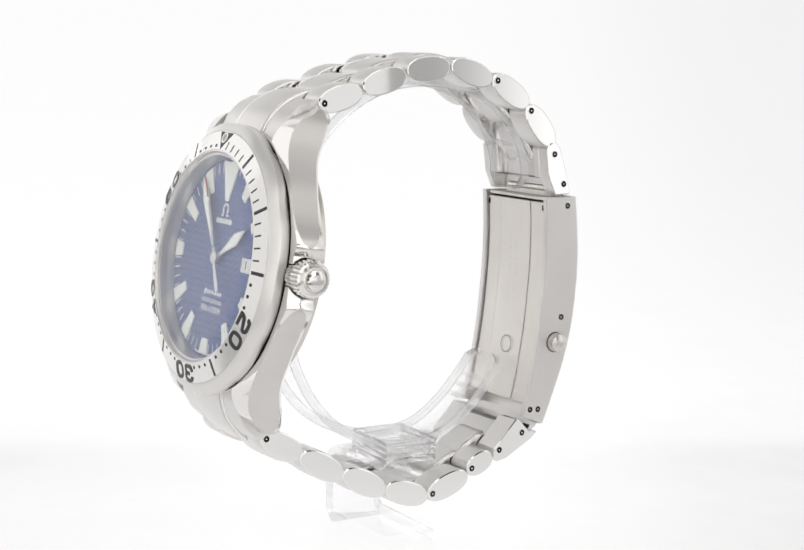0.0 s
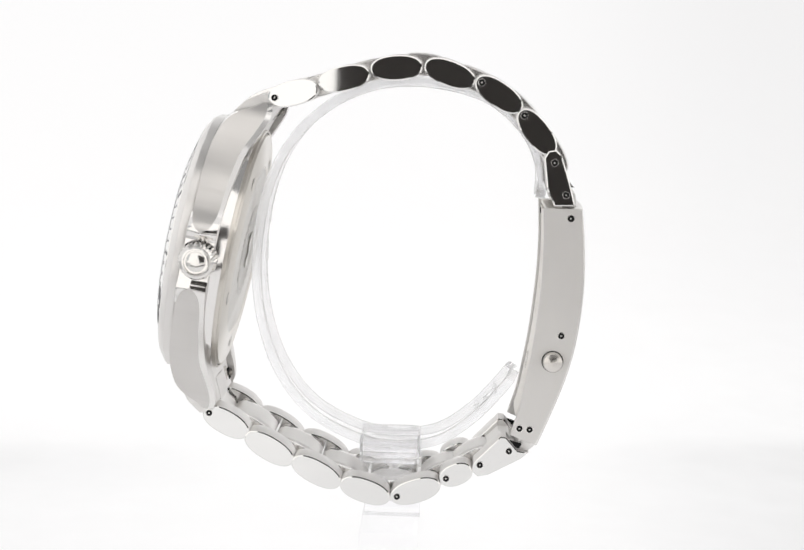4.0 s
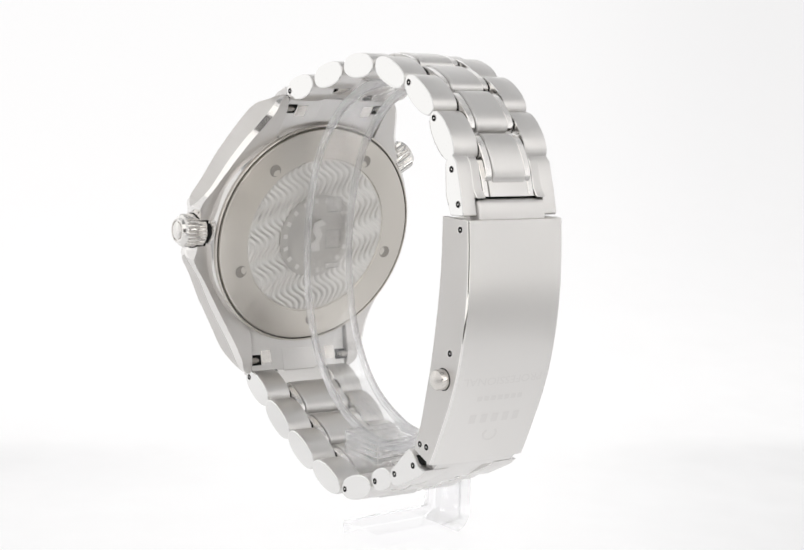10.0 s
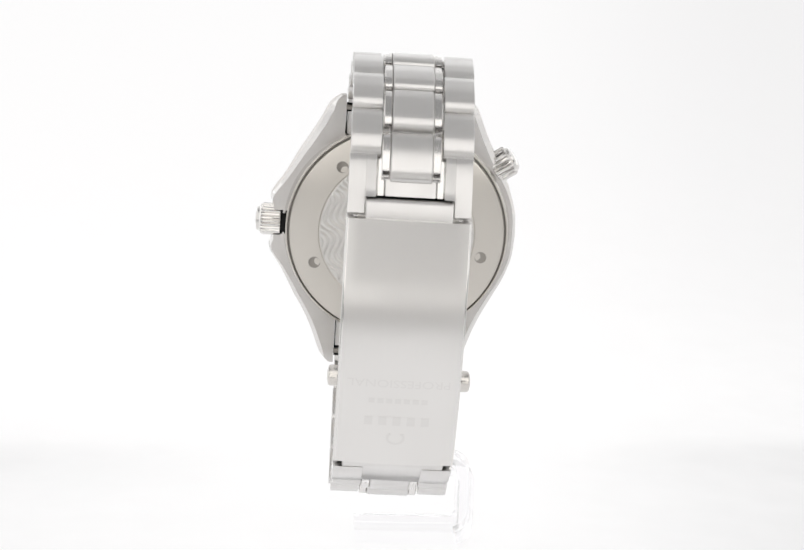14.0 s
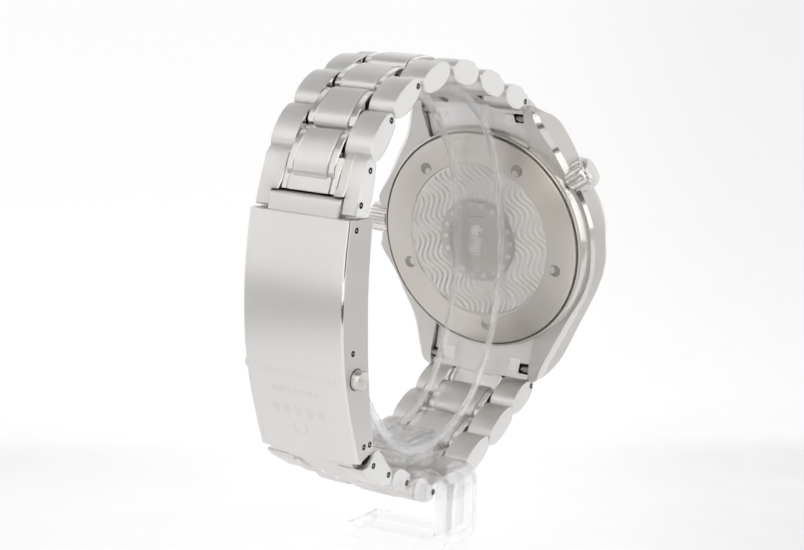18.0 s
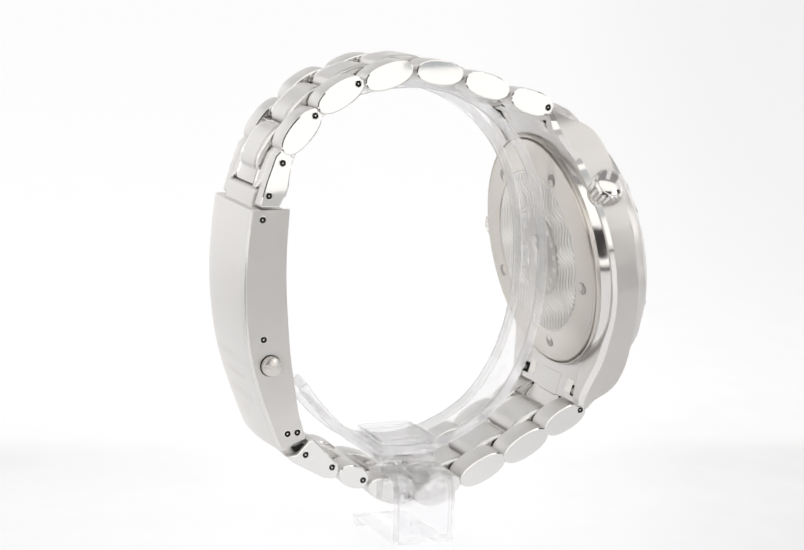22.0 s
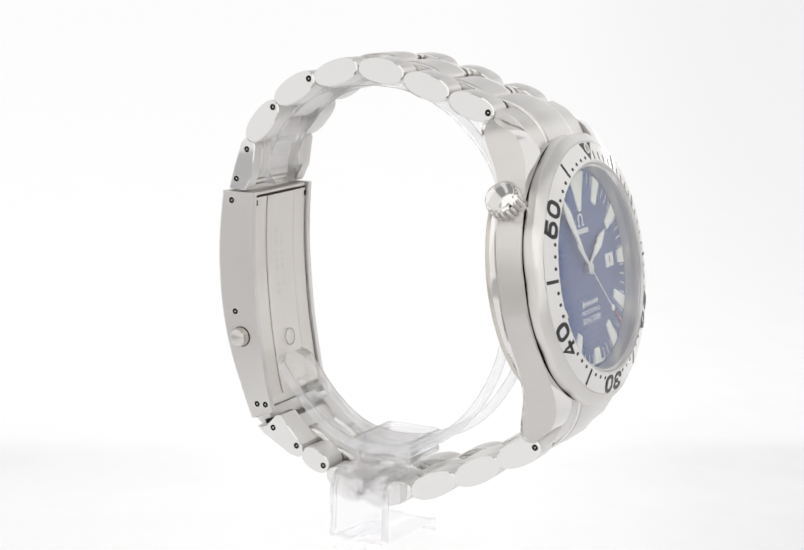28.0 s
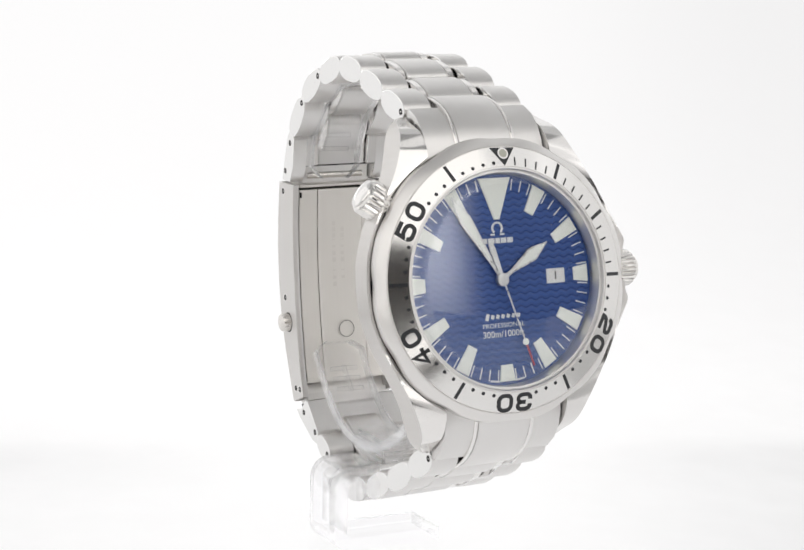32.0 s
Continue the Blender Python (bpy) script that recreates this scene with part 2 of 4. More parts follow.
def block(x0, x1, y0, y1, z0, z1, bevel=0.15, segs=2):
    bm = bmesh.new()
    bmesh.ops.create_cube(bm, size=1)
    for v in bm.verts:
        v.co = Vector(((x0 + x1) / 2 + v.co.x * (x1 - x0), (y0 + y1) / 2 + v.co.y * (y1 - y0), (z0 + z1) / 2 + v.co.z * (z1 - z0)))
    if bevel:
        bmesh.ops.bevel(bm, geom=bm.edges[:], offset=bevel, segments=segs, affect="EDGES", profile=0.6)
    return bm


def join(*bms):
    out = bmesh.new()
    for b in bms:
        me = bpy.data.meshes.new("tmp")
        b.to_mesh(me)
        out.from_mesh(me)
        b.free()
        bpy.data.meshes.remove(me)
    return out


def oval(length, thick, n=28, power=2.25):
    pts = []
    for i in range(n):
        a = 2 * math.pi * i / n
        c, s = math.cos(a), math.sin(a)
        pts.append((math.copysign(abs(c) ** (2 / power), c) * length / 2, math.copysign(abs(s) ** (2 / power), s) * thick / 2))
    return pts


def text_mesh(body, size, depth, mat, width=1.0, bold=0.0):
    cu = bpy.data.curves.new("writing", "FONT")
    cu.body, cu.size, cu.extrude, cu.align_x, cu.align_y = body, size / 1000, depth / 1000, "CENTER", "CENTER"
    cu.resolution_u, cu.offset = 3, bold / 1000
    ob = bpy.data.objects.new("writing", cu)
    scene.collection.objects.link(ob)
    dg = bpy.context.evaluated_depsgraph_get()
    me = bpy.data.meshes.new_from_object(ob.evaluated_get(dg))
    bpy.data.objects.remove(ob)
    bpy.data.curves.remove(cu)
    for v in me.vertices:
        v.co.x *= width
    me.materials.clear()
    me.materials.append(mat)
    return me


def spline(pts, n):
    out = []
    for i in range(len(pts) - 1):
        p0, p1, p2, p3 = (Vector(pts[max(0, min(len(pts) - 1, i + k))]) for k in (-1, 0, 1, 2))
        for k in range(n):
            t = k / n
            out.append(0.5 * ((2 * p1) + (p2 - p0) * t + (2 * p0 - 5 * p1 + 4 * p2 - p3) * t * t + (3 * p1 - p0 - 3 * p2 + p3) * t ** 3))
    out.append(Vector(pts[-1]))
    return out


# ---- the light tent round the watch ----
def sheet(name, pts, mat, label, thick=0.003):
    """A flat board with thickness, its lit face towards the middle of the tent."""
    bm = bmesh.new()
    vs = [bm.verts.new(p) for p in pts]
    f = bm.faces.new(vs)
    n = f.normal if f.normal.length else Vector((0, 0, 1))
    f.normal_update()
    n = f.normal.copy()
    mid = sum((v.co for v in vs), Vector()) / len(vs)
    if n.dot(Vector((0, 0, 0.1)) - mid) > 0:
        n = -n
    r = bmesh.ops.extrude_face_region(bm, geom=[f])
    for v in r["geom"]:
        if isinstance(v, bmesh.types.BMVert):
            v.co += n * thick
    bmesh.ops.recalc_face_normals(bm, faces=bm.faces[:])
    me = bpy.data.meshes.new(name)
    bm.to_mesh(me)
    bm.free()
    me.materials.append(mat)
    ob = new(name, me)
    return tagged(ob, label, "light tent", kind="structure")


WX, Y0, Y1, TOP = 0.42, -0.268, 0.42, 0.5
rear = glow("tent_cloth_rear", (1, 0.995, 0.99), TENT["rear"])
rear_west = glow("tent_cloth_rear_left", (1, 0.995, 0.99), 1.2)
west = glow("tent_cloth_left", (1, 0.99, 0.985), TENT["left"])
for nm, y0, y1, cloth in (("wall_west_1", Y0, 0.06, west), ("wall_west_2", 0.06, Y1, rear_west)):
    sheet(nm, [(-WX, y0, -0.02), (-WX, y1, -0.02), (-WX, y1, TOP), (-WX, y0, TOP)], cloth, "white translucent light tent wall lit from outside")
# unseen darker cloth, painted as a weak bluish glow for grey link reflections
dim_cloth = glow("tent_cloth_dim", (0.93, 0.98, 1.0), 0.57)
side = glow("tent_cloth_right", (1, 0.99, 0.985), TENT["right"])
bright = glow("tent_cloth_hot_spot", (1, 0.99, 0.985), 1.0)         # hot spot of outside light, painted into the emission
nt = bright.node_tree
hc, hs, hm = (nt.nodes.new("ShaderNode" + k) for k in ("TexCoord", "SeparateXYZ", "Math"))
hm.operation = "MULTIPLY"
nt.links.new(hc.outputs["Object"], hs.inputs[0])
for k, (a, b, lo, hi) in enumerate(((-0.195, -0.125, 0.5, 1.4), (-0.125, -0.03, 1.0, 0.65))):
    n = nt.nodes.new("ShaderNodeMapRange")
    n.interpolation_type = "SMOOTHSTEP"
    for name, v in (("From Min", a), ("From Max", b), ("To Min", lo), ("To Max", hi)):
        n.inputs[name].default_value = v
    nt.links.new(hs.outputs[1], n.inputs["Value"])
    nt.links.new(n.outputs[0], hm.inputs[k])
nt.links.new(hm.outputs[0], nt.nodes["Emission"].inputs[1])
for nm, y0, y1, z0, z1, cloth in (("wall_east_1", -0.105, 0.1, -0.02, TOP, bright), ("wall_east_2", 0.1, Y1, -0.02, TOP, rear), ("wall_east_3", Y0, -0.105, 0.235, TOP, side), ("wall_east_4", -0.21, -0.105, -0.02, 0.235, bright),
                                  ("wall_east_5", -0.235, -0.21, -0.02, 0.085, side), ("wall_east_6", Y0, -0.235, 0.055, 0.085, side), ("wall_east_7", Y0, -0.235, -0.02, 0.055, dim_cloth)):
    sheet(nm, [(WX, y0, z0), (WX, y1, z0), (WX, y1, z1), (WX, y0, z1)], cloth, "white translucent light tent wall with a corner opening")
for nm, y0, y1, level in (("ceiling_1", Y0, 0.12, "ceiling"), ("ceiling_2", 0.12, Y1, "ceiling_back")):
    sheet(nm, [(-WX, y0, TOP), (WX, y0, TOP), (WX, y1, TOP), (-WX, y1, TOP)], glow("tent_cloth_" + level, (1, 1, 1), TENT[level]), "white translucent light tent roof lit from above")
for nm, z0, z1, level in (("wall_north_1", -0.02, 0.15, "back"), ("wall_north_2", 0.15, TOP, "upper")):
    sheet(nm, [(-WX, Y1, z0), (WX, Y1, z0), (WX, Y1, z1), (-WX, Y1, z1)], glow("tent_cloth_" + level, (1, 1, 1), TENT[level]), "white translucent light tent back wall lit from behind")
front = glow("tent_cloth_front", (1, 0.98, 0.955), TENT["front"])
panel_glow = glow("added_panel_glow", (1, 0.99, 0.98), TENT["lamp"])
OW, OE, OU, OZ = -0.036, 0.112, 0.175, 0.15
for nm, x0, x1, z0, z1 in (("wall_south_1", -0.212, OW, -0.02, TOP), ("wall_south_2", -WX, -0.275, -0.02, TOP), ("wall_south_3", -0.275, -0.212, -0.02, 0.04), ("wall_south_4", -0.275, -0.212, 0.235, TOP), ("wall_south_5", -0.275, -0.212, 0.04, 0.235), ("wall_south_6", OU, 0.26, -0.02, TOP), ("wall_south_7", 0.26, WX, -0.02, 0.04), ("wall_south_8", 0.26, WX, 0.235, TOP), ("wall_south_9", 0.28, WX, 0.04, 0.085), ("wall_south_10", 0.26, 0.28, 0.04, 0.085), ("wall_south_11", OW, OU, OZ, TOP), ("wall_south_12", OE, OU, -0.02, 0.088), ("wall_south_13", OW, OE, -0.02, 0.012)):
    sheet(nm, [(x0, Y0, z0), (x1, Y0, z0), (x1, Y0, z1), (x0, Y0, z1)], dim_cloth if nm in ("wall_south_5", "wall_south_9") else west if nm == "wall_south_2" else front, "white light tent front cloth beside the lens opening")
# an unseen softbox beside the lens; its falloff is painted into the emission
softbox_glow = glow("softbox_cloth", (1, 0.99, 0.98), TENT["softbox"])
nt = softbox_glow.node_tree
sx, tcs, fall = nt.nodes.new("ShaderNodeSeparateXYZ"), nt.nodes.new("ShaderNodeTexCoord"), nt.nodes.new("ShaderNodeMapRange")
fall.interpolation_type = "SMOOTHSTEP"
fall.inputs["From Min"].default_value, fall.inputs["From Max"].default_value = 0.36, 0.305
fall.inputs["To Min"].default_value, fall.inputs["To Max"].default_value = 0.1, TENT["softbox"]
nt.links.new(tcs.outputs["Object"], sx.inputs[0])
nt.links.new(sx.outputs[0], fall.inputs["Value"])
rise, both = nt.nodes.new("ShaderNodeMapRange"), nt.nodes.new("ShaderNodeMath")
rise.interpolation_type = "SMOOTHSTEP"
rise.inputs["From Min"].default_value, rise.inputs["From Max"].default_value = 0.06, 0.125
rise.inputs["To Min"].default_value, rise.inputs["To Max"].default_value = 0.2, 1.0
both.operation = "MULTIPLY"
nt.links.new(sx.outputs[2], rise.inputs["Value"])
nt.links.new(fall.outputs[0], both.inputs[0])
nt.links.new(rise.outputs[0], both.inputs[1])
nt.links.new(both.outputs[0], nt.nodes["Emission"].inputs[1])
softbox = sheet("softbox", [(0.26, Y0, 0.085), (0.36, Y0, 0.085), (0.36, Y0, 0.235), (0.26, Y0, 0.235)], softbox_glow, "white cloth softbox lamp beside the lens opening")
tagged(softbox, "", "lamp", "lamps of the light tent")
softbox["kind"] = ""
# unseen glowing panels, added for highlights on the polished edges
for x in (-0.17, 0.17):
    lamp = sheet("ceiling_panel", [(x - 0.05, -0.2, TOP - 0.008), (x + 0.05, -0.2, TOP - 0.008), (x + 0.05, 0.3, TOP - 0.008), (x - 0.05, 0.3, TOP - 0.008)], panel_glow, "")
    tagged(lamp, "unseen white glowing panel added under the tent roof", "lamp", "lamps of the light tent")
    lamp["kind"] = ""
# dim room behind the opening
for nm, pts in (("room_wall_1", [(-0.8, -0.9, -0.3), (0.8, -0.9, -0.3), (0.8, -0.9, 0.9), (-0.8, -0.9, 0.9)]),
                ("room_wall_2", [(-0.8, -0.9, -0.3), (-0.8, 0.6, -0.3), (-0.8, 0.6, 0.9), (-0.8, -0.9, 0.9)]),
                ("room_wall_3", [(0.8, -0.9, -0.3), (0.8, 0.6, -0.3), (0.8, 0.6, 0.9), (0.8, -0.9, 0.9)]),
                ("room_wall_4", [(-0.8, 0.6, -0.3), (0.8, 0.6, -0.3), (0.8, 0.6, 0.9), (-0.8, 0.6, 0.9)]),
                ("room_ceiling", [(-0.8, -0.9, 0.9), (0.8, -0.9, 0.9), (0.8, 0.6, 0.9), (-0.8, 0.6, 0.9)]),
                ("table_top", [(-0.8, -0.9, -0.03), (0.8, -0.9, -0.03), (0.8, 0.6, -0.03), (-0.8, 0.6, -0.03)])):
    tagged(sheet(nm, pts, dark_room, "plain dark wall of the dim room round the tent"), category="room")


def floor_sweep():
    """White board: a flat floor that curves up behind the watch."""
    bm = bmesh.new()
    prof = [(-0.265, 0.0), (-0.14, 0.0), (-0.05, 0.0), (0.0, 0.0), (0.03, 0.0)]          # the stand rests on it
    y, z = prof[-1]
    for i in range(1, 41):                        # the bend tightens gently
        a = radians(45) * (i / 40) ** 1.4
        y, z = y + 0.0078 * math.cos(a), z + 0.0078 * math.sin(a)
        prof.append((y, z))
    rows = []
    cols = (-0.41, -0.25, -0.11, 0.0, 0.12, 0.25, 0.41)
    for y, z in prof:
        rows.append([bm.verts.new((x, y + x * 0.17 * max(0, min(1, y / 0.04)), z - 0.0023)) for x in cols])
    for k, (p, q) in enumerate(zip(rows, rows[1:])):
        for i in range(6):
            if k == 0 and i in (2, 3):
                continue                          # unseen gap, added for the dark band the clasp reflects
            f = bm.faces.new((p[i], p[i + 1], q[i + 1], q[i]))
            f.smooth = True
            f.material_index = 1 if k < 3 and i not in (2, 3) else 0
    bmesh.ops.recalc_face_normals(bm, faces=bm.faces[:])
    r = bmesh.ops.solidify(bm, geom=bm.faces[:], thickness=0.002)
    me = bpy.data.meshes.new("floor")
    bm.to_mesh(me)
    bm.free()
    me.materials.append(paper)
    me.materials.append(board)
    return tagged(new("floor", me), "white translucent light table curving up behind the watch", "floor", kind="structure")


floor_sweep()

# ---- the watch ----
watch = tagged(new("wristwatch"), "steel diver's wristwatch with blue dial closed round a clear stand", "watch")
watch.empty_display_size = 0.01
CX = -0.5
HEAD = mm(CX, -34.22, 51.85, 80.05, 0, -0.7)          # x: three o'clock, y: twelve o'clock, z: out of the dial
DIALZ = -2.0


def smooth(a, b, t):
    t = max(0.0, min(1.0, t))
    return a + (b - a) * t * t * (3 - 2 * t)


# case: a round middle with a swept flank on either side that runs out into the lugs
def along(table, u):
    """A smooth reading between (distance from the middle, value) pairs."""
    for k in range(len(table) - 1):
        if u <= table[k + 1][0]:
            (u0, v0), (u1, v1) = table[k], table[k + 1]
            t = (u - u0) / (u1 - u0)
            m0 = (v1 - table[k - 1][1]) / (u1 - table[k - 1][0]) if k else (v1 - v0) / (u1 - u0)
            m1 = (table[k + 2][1] - v0) / (table[k + 2][0] - u0) if k + 2 < len(table) else (v1 - v0) / (u1 - u0)
            d = u1 - u0
            return v0 * (1 + 2 * t) * (1 - t) ** 2 + m0 * d * t * (1 - t) ** 2 + v1 * t * t * (3 - 2 * t) + m1 * d * t * t * (t - 1)
    return table[-1][1]


CROWN_SIDE = [(0, 22.6), (4.6, 22.4), (8, 20.25), (11, 18.6), (13, 17.55), (15, 16.3), (18.6, 14.3), (22.4, 12.6), (23.6, 11.8), (24.4, 10.9)]
VALVE_SIDE = [(0, 21.0), (4, 20.7), (8, 19.5), (10, 18.55), (13, 17.0), (16, 15.5), (18.6, 14.35), (22.4, 12.75), (23.6, 11.9), (24.4, 10.9)]
FACE_TOP = [(0, -2.85), (8, -2.75), (12, -2.6), (16, -2.7), (18.6, -3.15), (21, -4.2), (22.3, -5.5), (23.4, -7.6), (24.4, -8.9)]
FACE_FOOT = [(0, -6.5), (8, -6.65), (13, -6.95), (16.7, -7.5), (19.6, -8.75), (21.7, -9.6), (23, -9.85), (24.4, -9.6)]


def case_flank(s):
    bm = bmesh.new()
    half = [3.0, 3.4, 3.8, 4.2, 4.45, 4.6, 4.8, 5.1, 5.2, 5.35, 5.55, 5.8, 6.1, 6.5, 6.9, 7.3, 8.2, 9.2, 10.2, 11.2, 12.2, 13.2, 14.2, 15.2, 16.2, 17.2, 18.2, 19.2, 20, 20.7, 21.3, 21.9, 22.4, 22.9, 23.3, 23.7, 24.05, 24.4]
    ys = [-y for y in half[::-1]] + [0] + half
    rows = []
    for y in ys:
        u = abs(y)
        xo = along(CROWN_SIDE if s > 0 else VALVE_SIDE, u)
        hi, lo = along(FACE_TOP, u), along(FACE_FOOT, u)
        zb = lo - smooth(0.45, 0.7, (u - 8) / 8)
        cb = smooth(0.5, 0.9, (u - 6) / 8) * (max(0.25, 1 - (u - 22) / 2.6) if u > 22 else 1)
        if s > 0 and u < 8.6:                     # the brushed faces end round beside the crown
            k = max(0.04, math.sqrt(max(0.0, 1 - min(1.0, (8.6 - u) / 4.2) ** 2.6)))
            zc = (lo + hi) / 2
            lo, hi = zc + (lo - zc) * k, zc + (hi - zc) * k
            xo -= smooth(0.0, 0.5, (4.5 - u) / 1.5)
        xi = 9.95 if u > 17 else 9.0
        xr = max(xi + 0.1, min(xo - 0.4, math.sqrt(max(0.0, 20.8 ** 2 - u * u))))        # clear of the bezel's rim
        cw = smooth(0.35, xo - xr - 0.03, (u - 9) / 4)
        zt = smooth(-2.66, min(hi + 0.08 + 0.17 * cw, -2.42), (u - 12) / 4)
        zr = min(-3.0, zt - 0.1)
        sec = [(xi, zb - 0.1), (xo - cb, zb - 0.1), (xo, lo), (xo, hi), (xo - cw, zt), (xr, zt), (xr - 0.02, zr), (xi + 0.05, zr)]
        rows.append([bm.verts.new((s * x, y, z)) for x, z in sec])
    n = 8
    for p, q in zip(rows, rows[1:]):
        for i in range(n):
            j = (i + 1) % n
            f = bm.faces.new((p[i], p[j], q[j], q[i]))
            u = abs((p[0].co.y + q[0].co.y) / 2)
            f.material_index = 1 if i == 1 or (i == 3 and (s > 0 or u > 9.0)) or (s > 0 and u < 4.3 and i in (1, 2, 3)) else 0
    bm.faces.new(rows[0])
    bm.faces.new(rows[-1])
    return bm


def cut(bm, tool):
    """What is left of a solid when a tool is taken out of it."""
    obs = []
    for b in (bm, tool):
        me = bpy.data.meshes.new("tmp")
        bmesh.ops.recalc_face_normals(b, faces=b.faces[:])
        b.to_mesh(me)
        b.free()
        for m in (brushed_case, bevel_steel):
            me.materials.append(m)
        obs.append(bpy.data.objects.new("tmp", me))
        scene.collection.objects.link(obs[-1])
    mod = obs[0].modifiers.new("cut", "BOOLEAN")
    mod.operation, mod.object, mod.solver = "DIFFERENCE", obs[1], "EXACT"
    dg = bpy.context.evaluated_depsgraph_get()
    me = bpy.data.meshes.new_from_object(obs[0].evaluated_get(dg))
    out = bmesh.new()
    out.from_mesh(me)
    for ob in obs:
        old = ob.data
        bpy.data.objects.remove(ob)
        bpy.data.meshes.remove(old)
    bpy.data.meshes.remove(me)
    return out


# the crown's seat: a round bore with a flared mouth between the guards
bore = lathe([(0, 20.1), (3.0, 20.1), (3.0, 21.9), (3.12, 22.3), (3.5, 22.75), (4.0, 23.1), (4.0, 26), (0, 26)], 64)
for f in bore.faces:
    f.material_index = 1
bore.transform(Matrix.Translation((0, 0.15, -5.15)) @ Matrix.Rotation(radians(90), 4, "Y"))
crown_flank = cut(case_flank(1), bore)
mid = lathe([(0, -8.6), (19.3, -8.6), (19.45, -8.5), (19.85, -7.5), (20.0, -6.9), (20.25, -6.2), (20.3, -3.2), (20.3, -2.95), (0, -2.95)], 120)
for f in mid.faces:
    if -8.55 < f.calc_center_median().z < -7.1:
        f.material_index = 1
# black ring painted in for the shade between bezel and case
part("bezel_gap_shade", lathe([(18.5, -2.94), (20.32, -2.94), (20.32, -2.56), (18.5, -2.56), (18.5, -2.94)], 120), dark, watch, "black ring for the shade under the bezel", HEAD)
case = part("case", join(mid, crown_flank, case_flank(-1)), [brushed_case, bevel_steel], watch, "brushed steel case with polished lug bevels", HEAD, 25)


BACK = HEAD @ mm(0, 0, -0.05)


# caseback with five tool holes and a wave-relief disc
relief = material("relief_steel", (0.66, 0.645, 0.62), 0.33, 1.0, None, 0.05, 0.2, 4000)
medal_steel = material("medallion_steel", (0.5, 0.485, 0.46), 0.36, 1.0, None, 0.05, 0.2, 4000)
# darker steels: the shade of holes and groove is put into the colour
hole_steel = material("shaded_hole_steel", (0.33, 0.31, 0.285), 0.3, 1.0)
recess = material("shaded_groove_steel", (0.2, 0.19, 0.175), 0.32, 1.0)
back = lathe([(0, -8.4), (19.4, -8.4), (19.5, -8.85), (19.45, -9.1), (19.32, -9.22), (19.2, -9.18), (19.13, -9.05), (19.1, -8.8), (18.9, -8.8), (18.85, -9.2), (18.75, -9.38), (18.5, -9.48), (13.75, -9.72), (13.6, -9.55), (0, -9.55)], 120)
for f in back.faces:
    c = f.calc_center_median()
    # groove floor coloured darker for the shade in it
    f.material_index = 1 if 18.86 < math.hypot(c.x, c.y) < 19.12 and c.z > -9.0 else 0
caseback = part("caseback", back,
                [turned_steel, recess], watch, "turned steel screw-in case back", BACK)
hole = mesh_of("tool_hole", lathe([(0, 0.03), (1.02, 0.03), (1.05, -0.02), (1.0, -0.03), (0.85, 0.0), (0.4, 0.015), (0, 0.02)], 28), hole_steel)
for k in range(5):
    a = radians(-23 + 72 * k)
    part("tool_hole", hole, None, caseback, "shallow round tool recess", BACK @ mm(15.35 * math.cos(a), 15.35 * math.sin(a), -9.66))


def wave_disc():
    bm = bmesh.new()
    nr, na, vs = 84, 560, []
    for i in range(nr + 1):
        r = 7.3 + (13.5 - 7.3) * i / nr
        row = []
        for j in range(na):
            a = 2 * math.pi * j / na
            x, y = r * math.cos(a), r * math.sin(a)
            u = -0.94 * x + 0.33 * y + 0.95 * math.sin(2 * math.pi * (0.33 * x + 0.94 * y) / 6.7 - 3.87)
            h = 1 - (0.5 + 0.5 * math.sin(2 * math.pi * u / 1.15)) ** 1.6
            edge = min(1, (13.5 - r) / 0.3)
            row.append(bm.verts.new((x, y, -9.56 - 0.17 * h * edge)))
        vs.append(row)
    for i in range(nr):
        for j in range(na):
            k = (j + 1) % na
            bm.faces.new((vs[i][j], vs[i + 1][j], vs[i + 1][k], vs[i][k]))
    return bm


part("wave_relief", wave_disc(), relief, caseback, "ring of embossed waves", BACK, 60)
part("medallion", lathe([(0, -9.55), (7.4, -9.55), (7.4, -9.74), (7.2, -9.78), (5.5, -9.78), (5.4, -9.72), (0, -9.72)], 64), medal_steel, caseback, "plain round centre medallion", BACK)
bar_small = mesh_of("engraved_bar", block(-0.42, 0.42, -0.36, 0.36, -0.05, 0.05, 0.03, 1), relief)
for k in range(18):
    a = 20 * k
    part("engraved_bar", bar_small, None, caseback, "", BACK @ mm(0, 0, -9.8, 0, 0, a) @ mm(6.35, 0, 0, 0, 0, 0))
part("emblem", join(prism([(-1.0, -2.6), (0.6, -2.9), (1.3, -1.6), (0.2, -0.4), (1.2, 0.9), (1.0, 2.4), (-0.4, 3.0), (-1.5, 2.0), (-0.3, 1.6), (-1.1, 0.2), (-0.6, -1.2)], -9.95, -9.7, 0.1, 2, "z")), relief, caseback, "plain raised emblem", BACK)


# crown and helium valve
def fluted(r, n, x0, x1, cap):
    def wv(a, rr, z):
        k = 1.0 if rr < r - 0.05 else 1 - 0.13 * (0.5 + 0.5 * math.cos(n * a)) ** 2.2
        return rr * k, z
    return lathe([(0, x0), (r * 0.8, x0), (r * 0.97, x0 + 0.2), (r, x0 + 0.45), (r, x1 - 0.6), (r * 0.93, x1 - 0.25), (r * 0.8, x1), *cap], n * 6, wv)


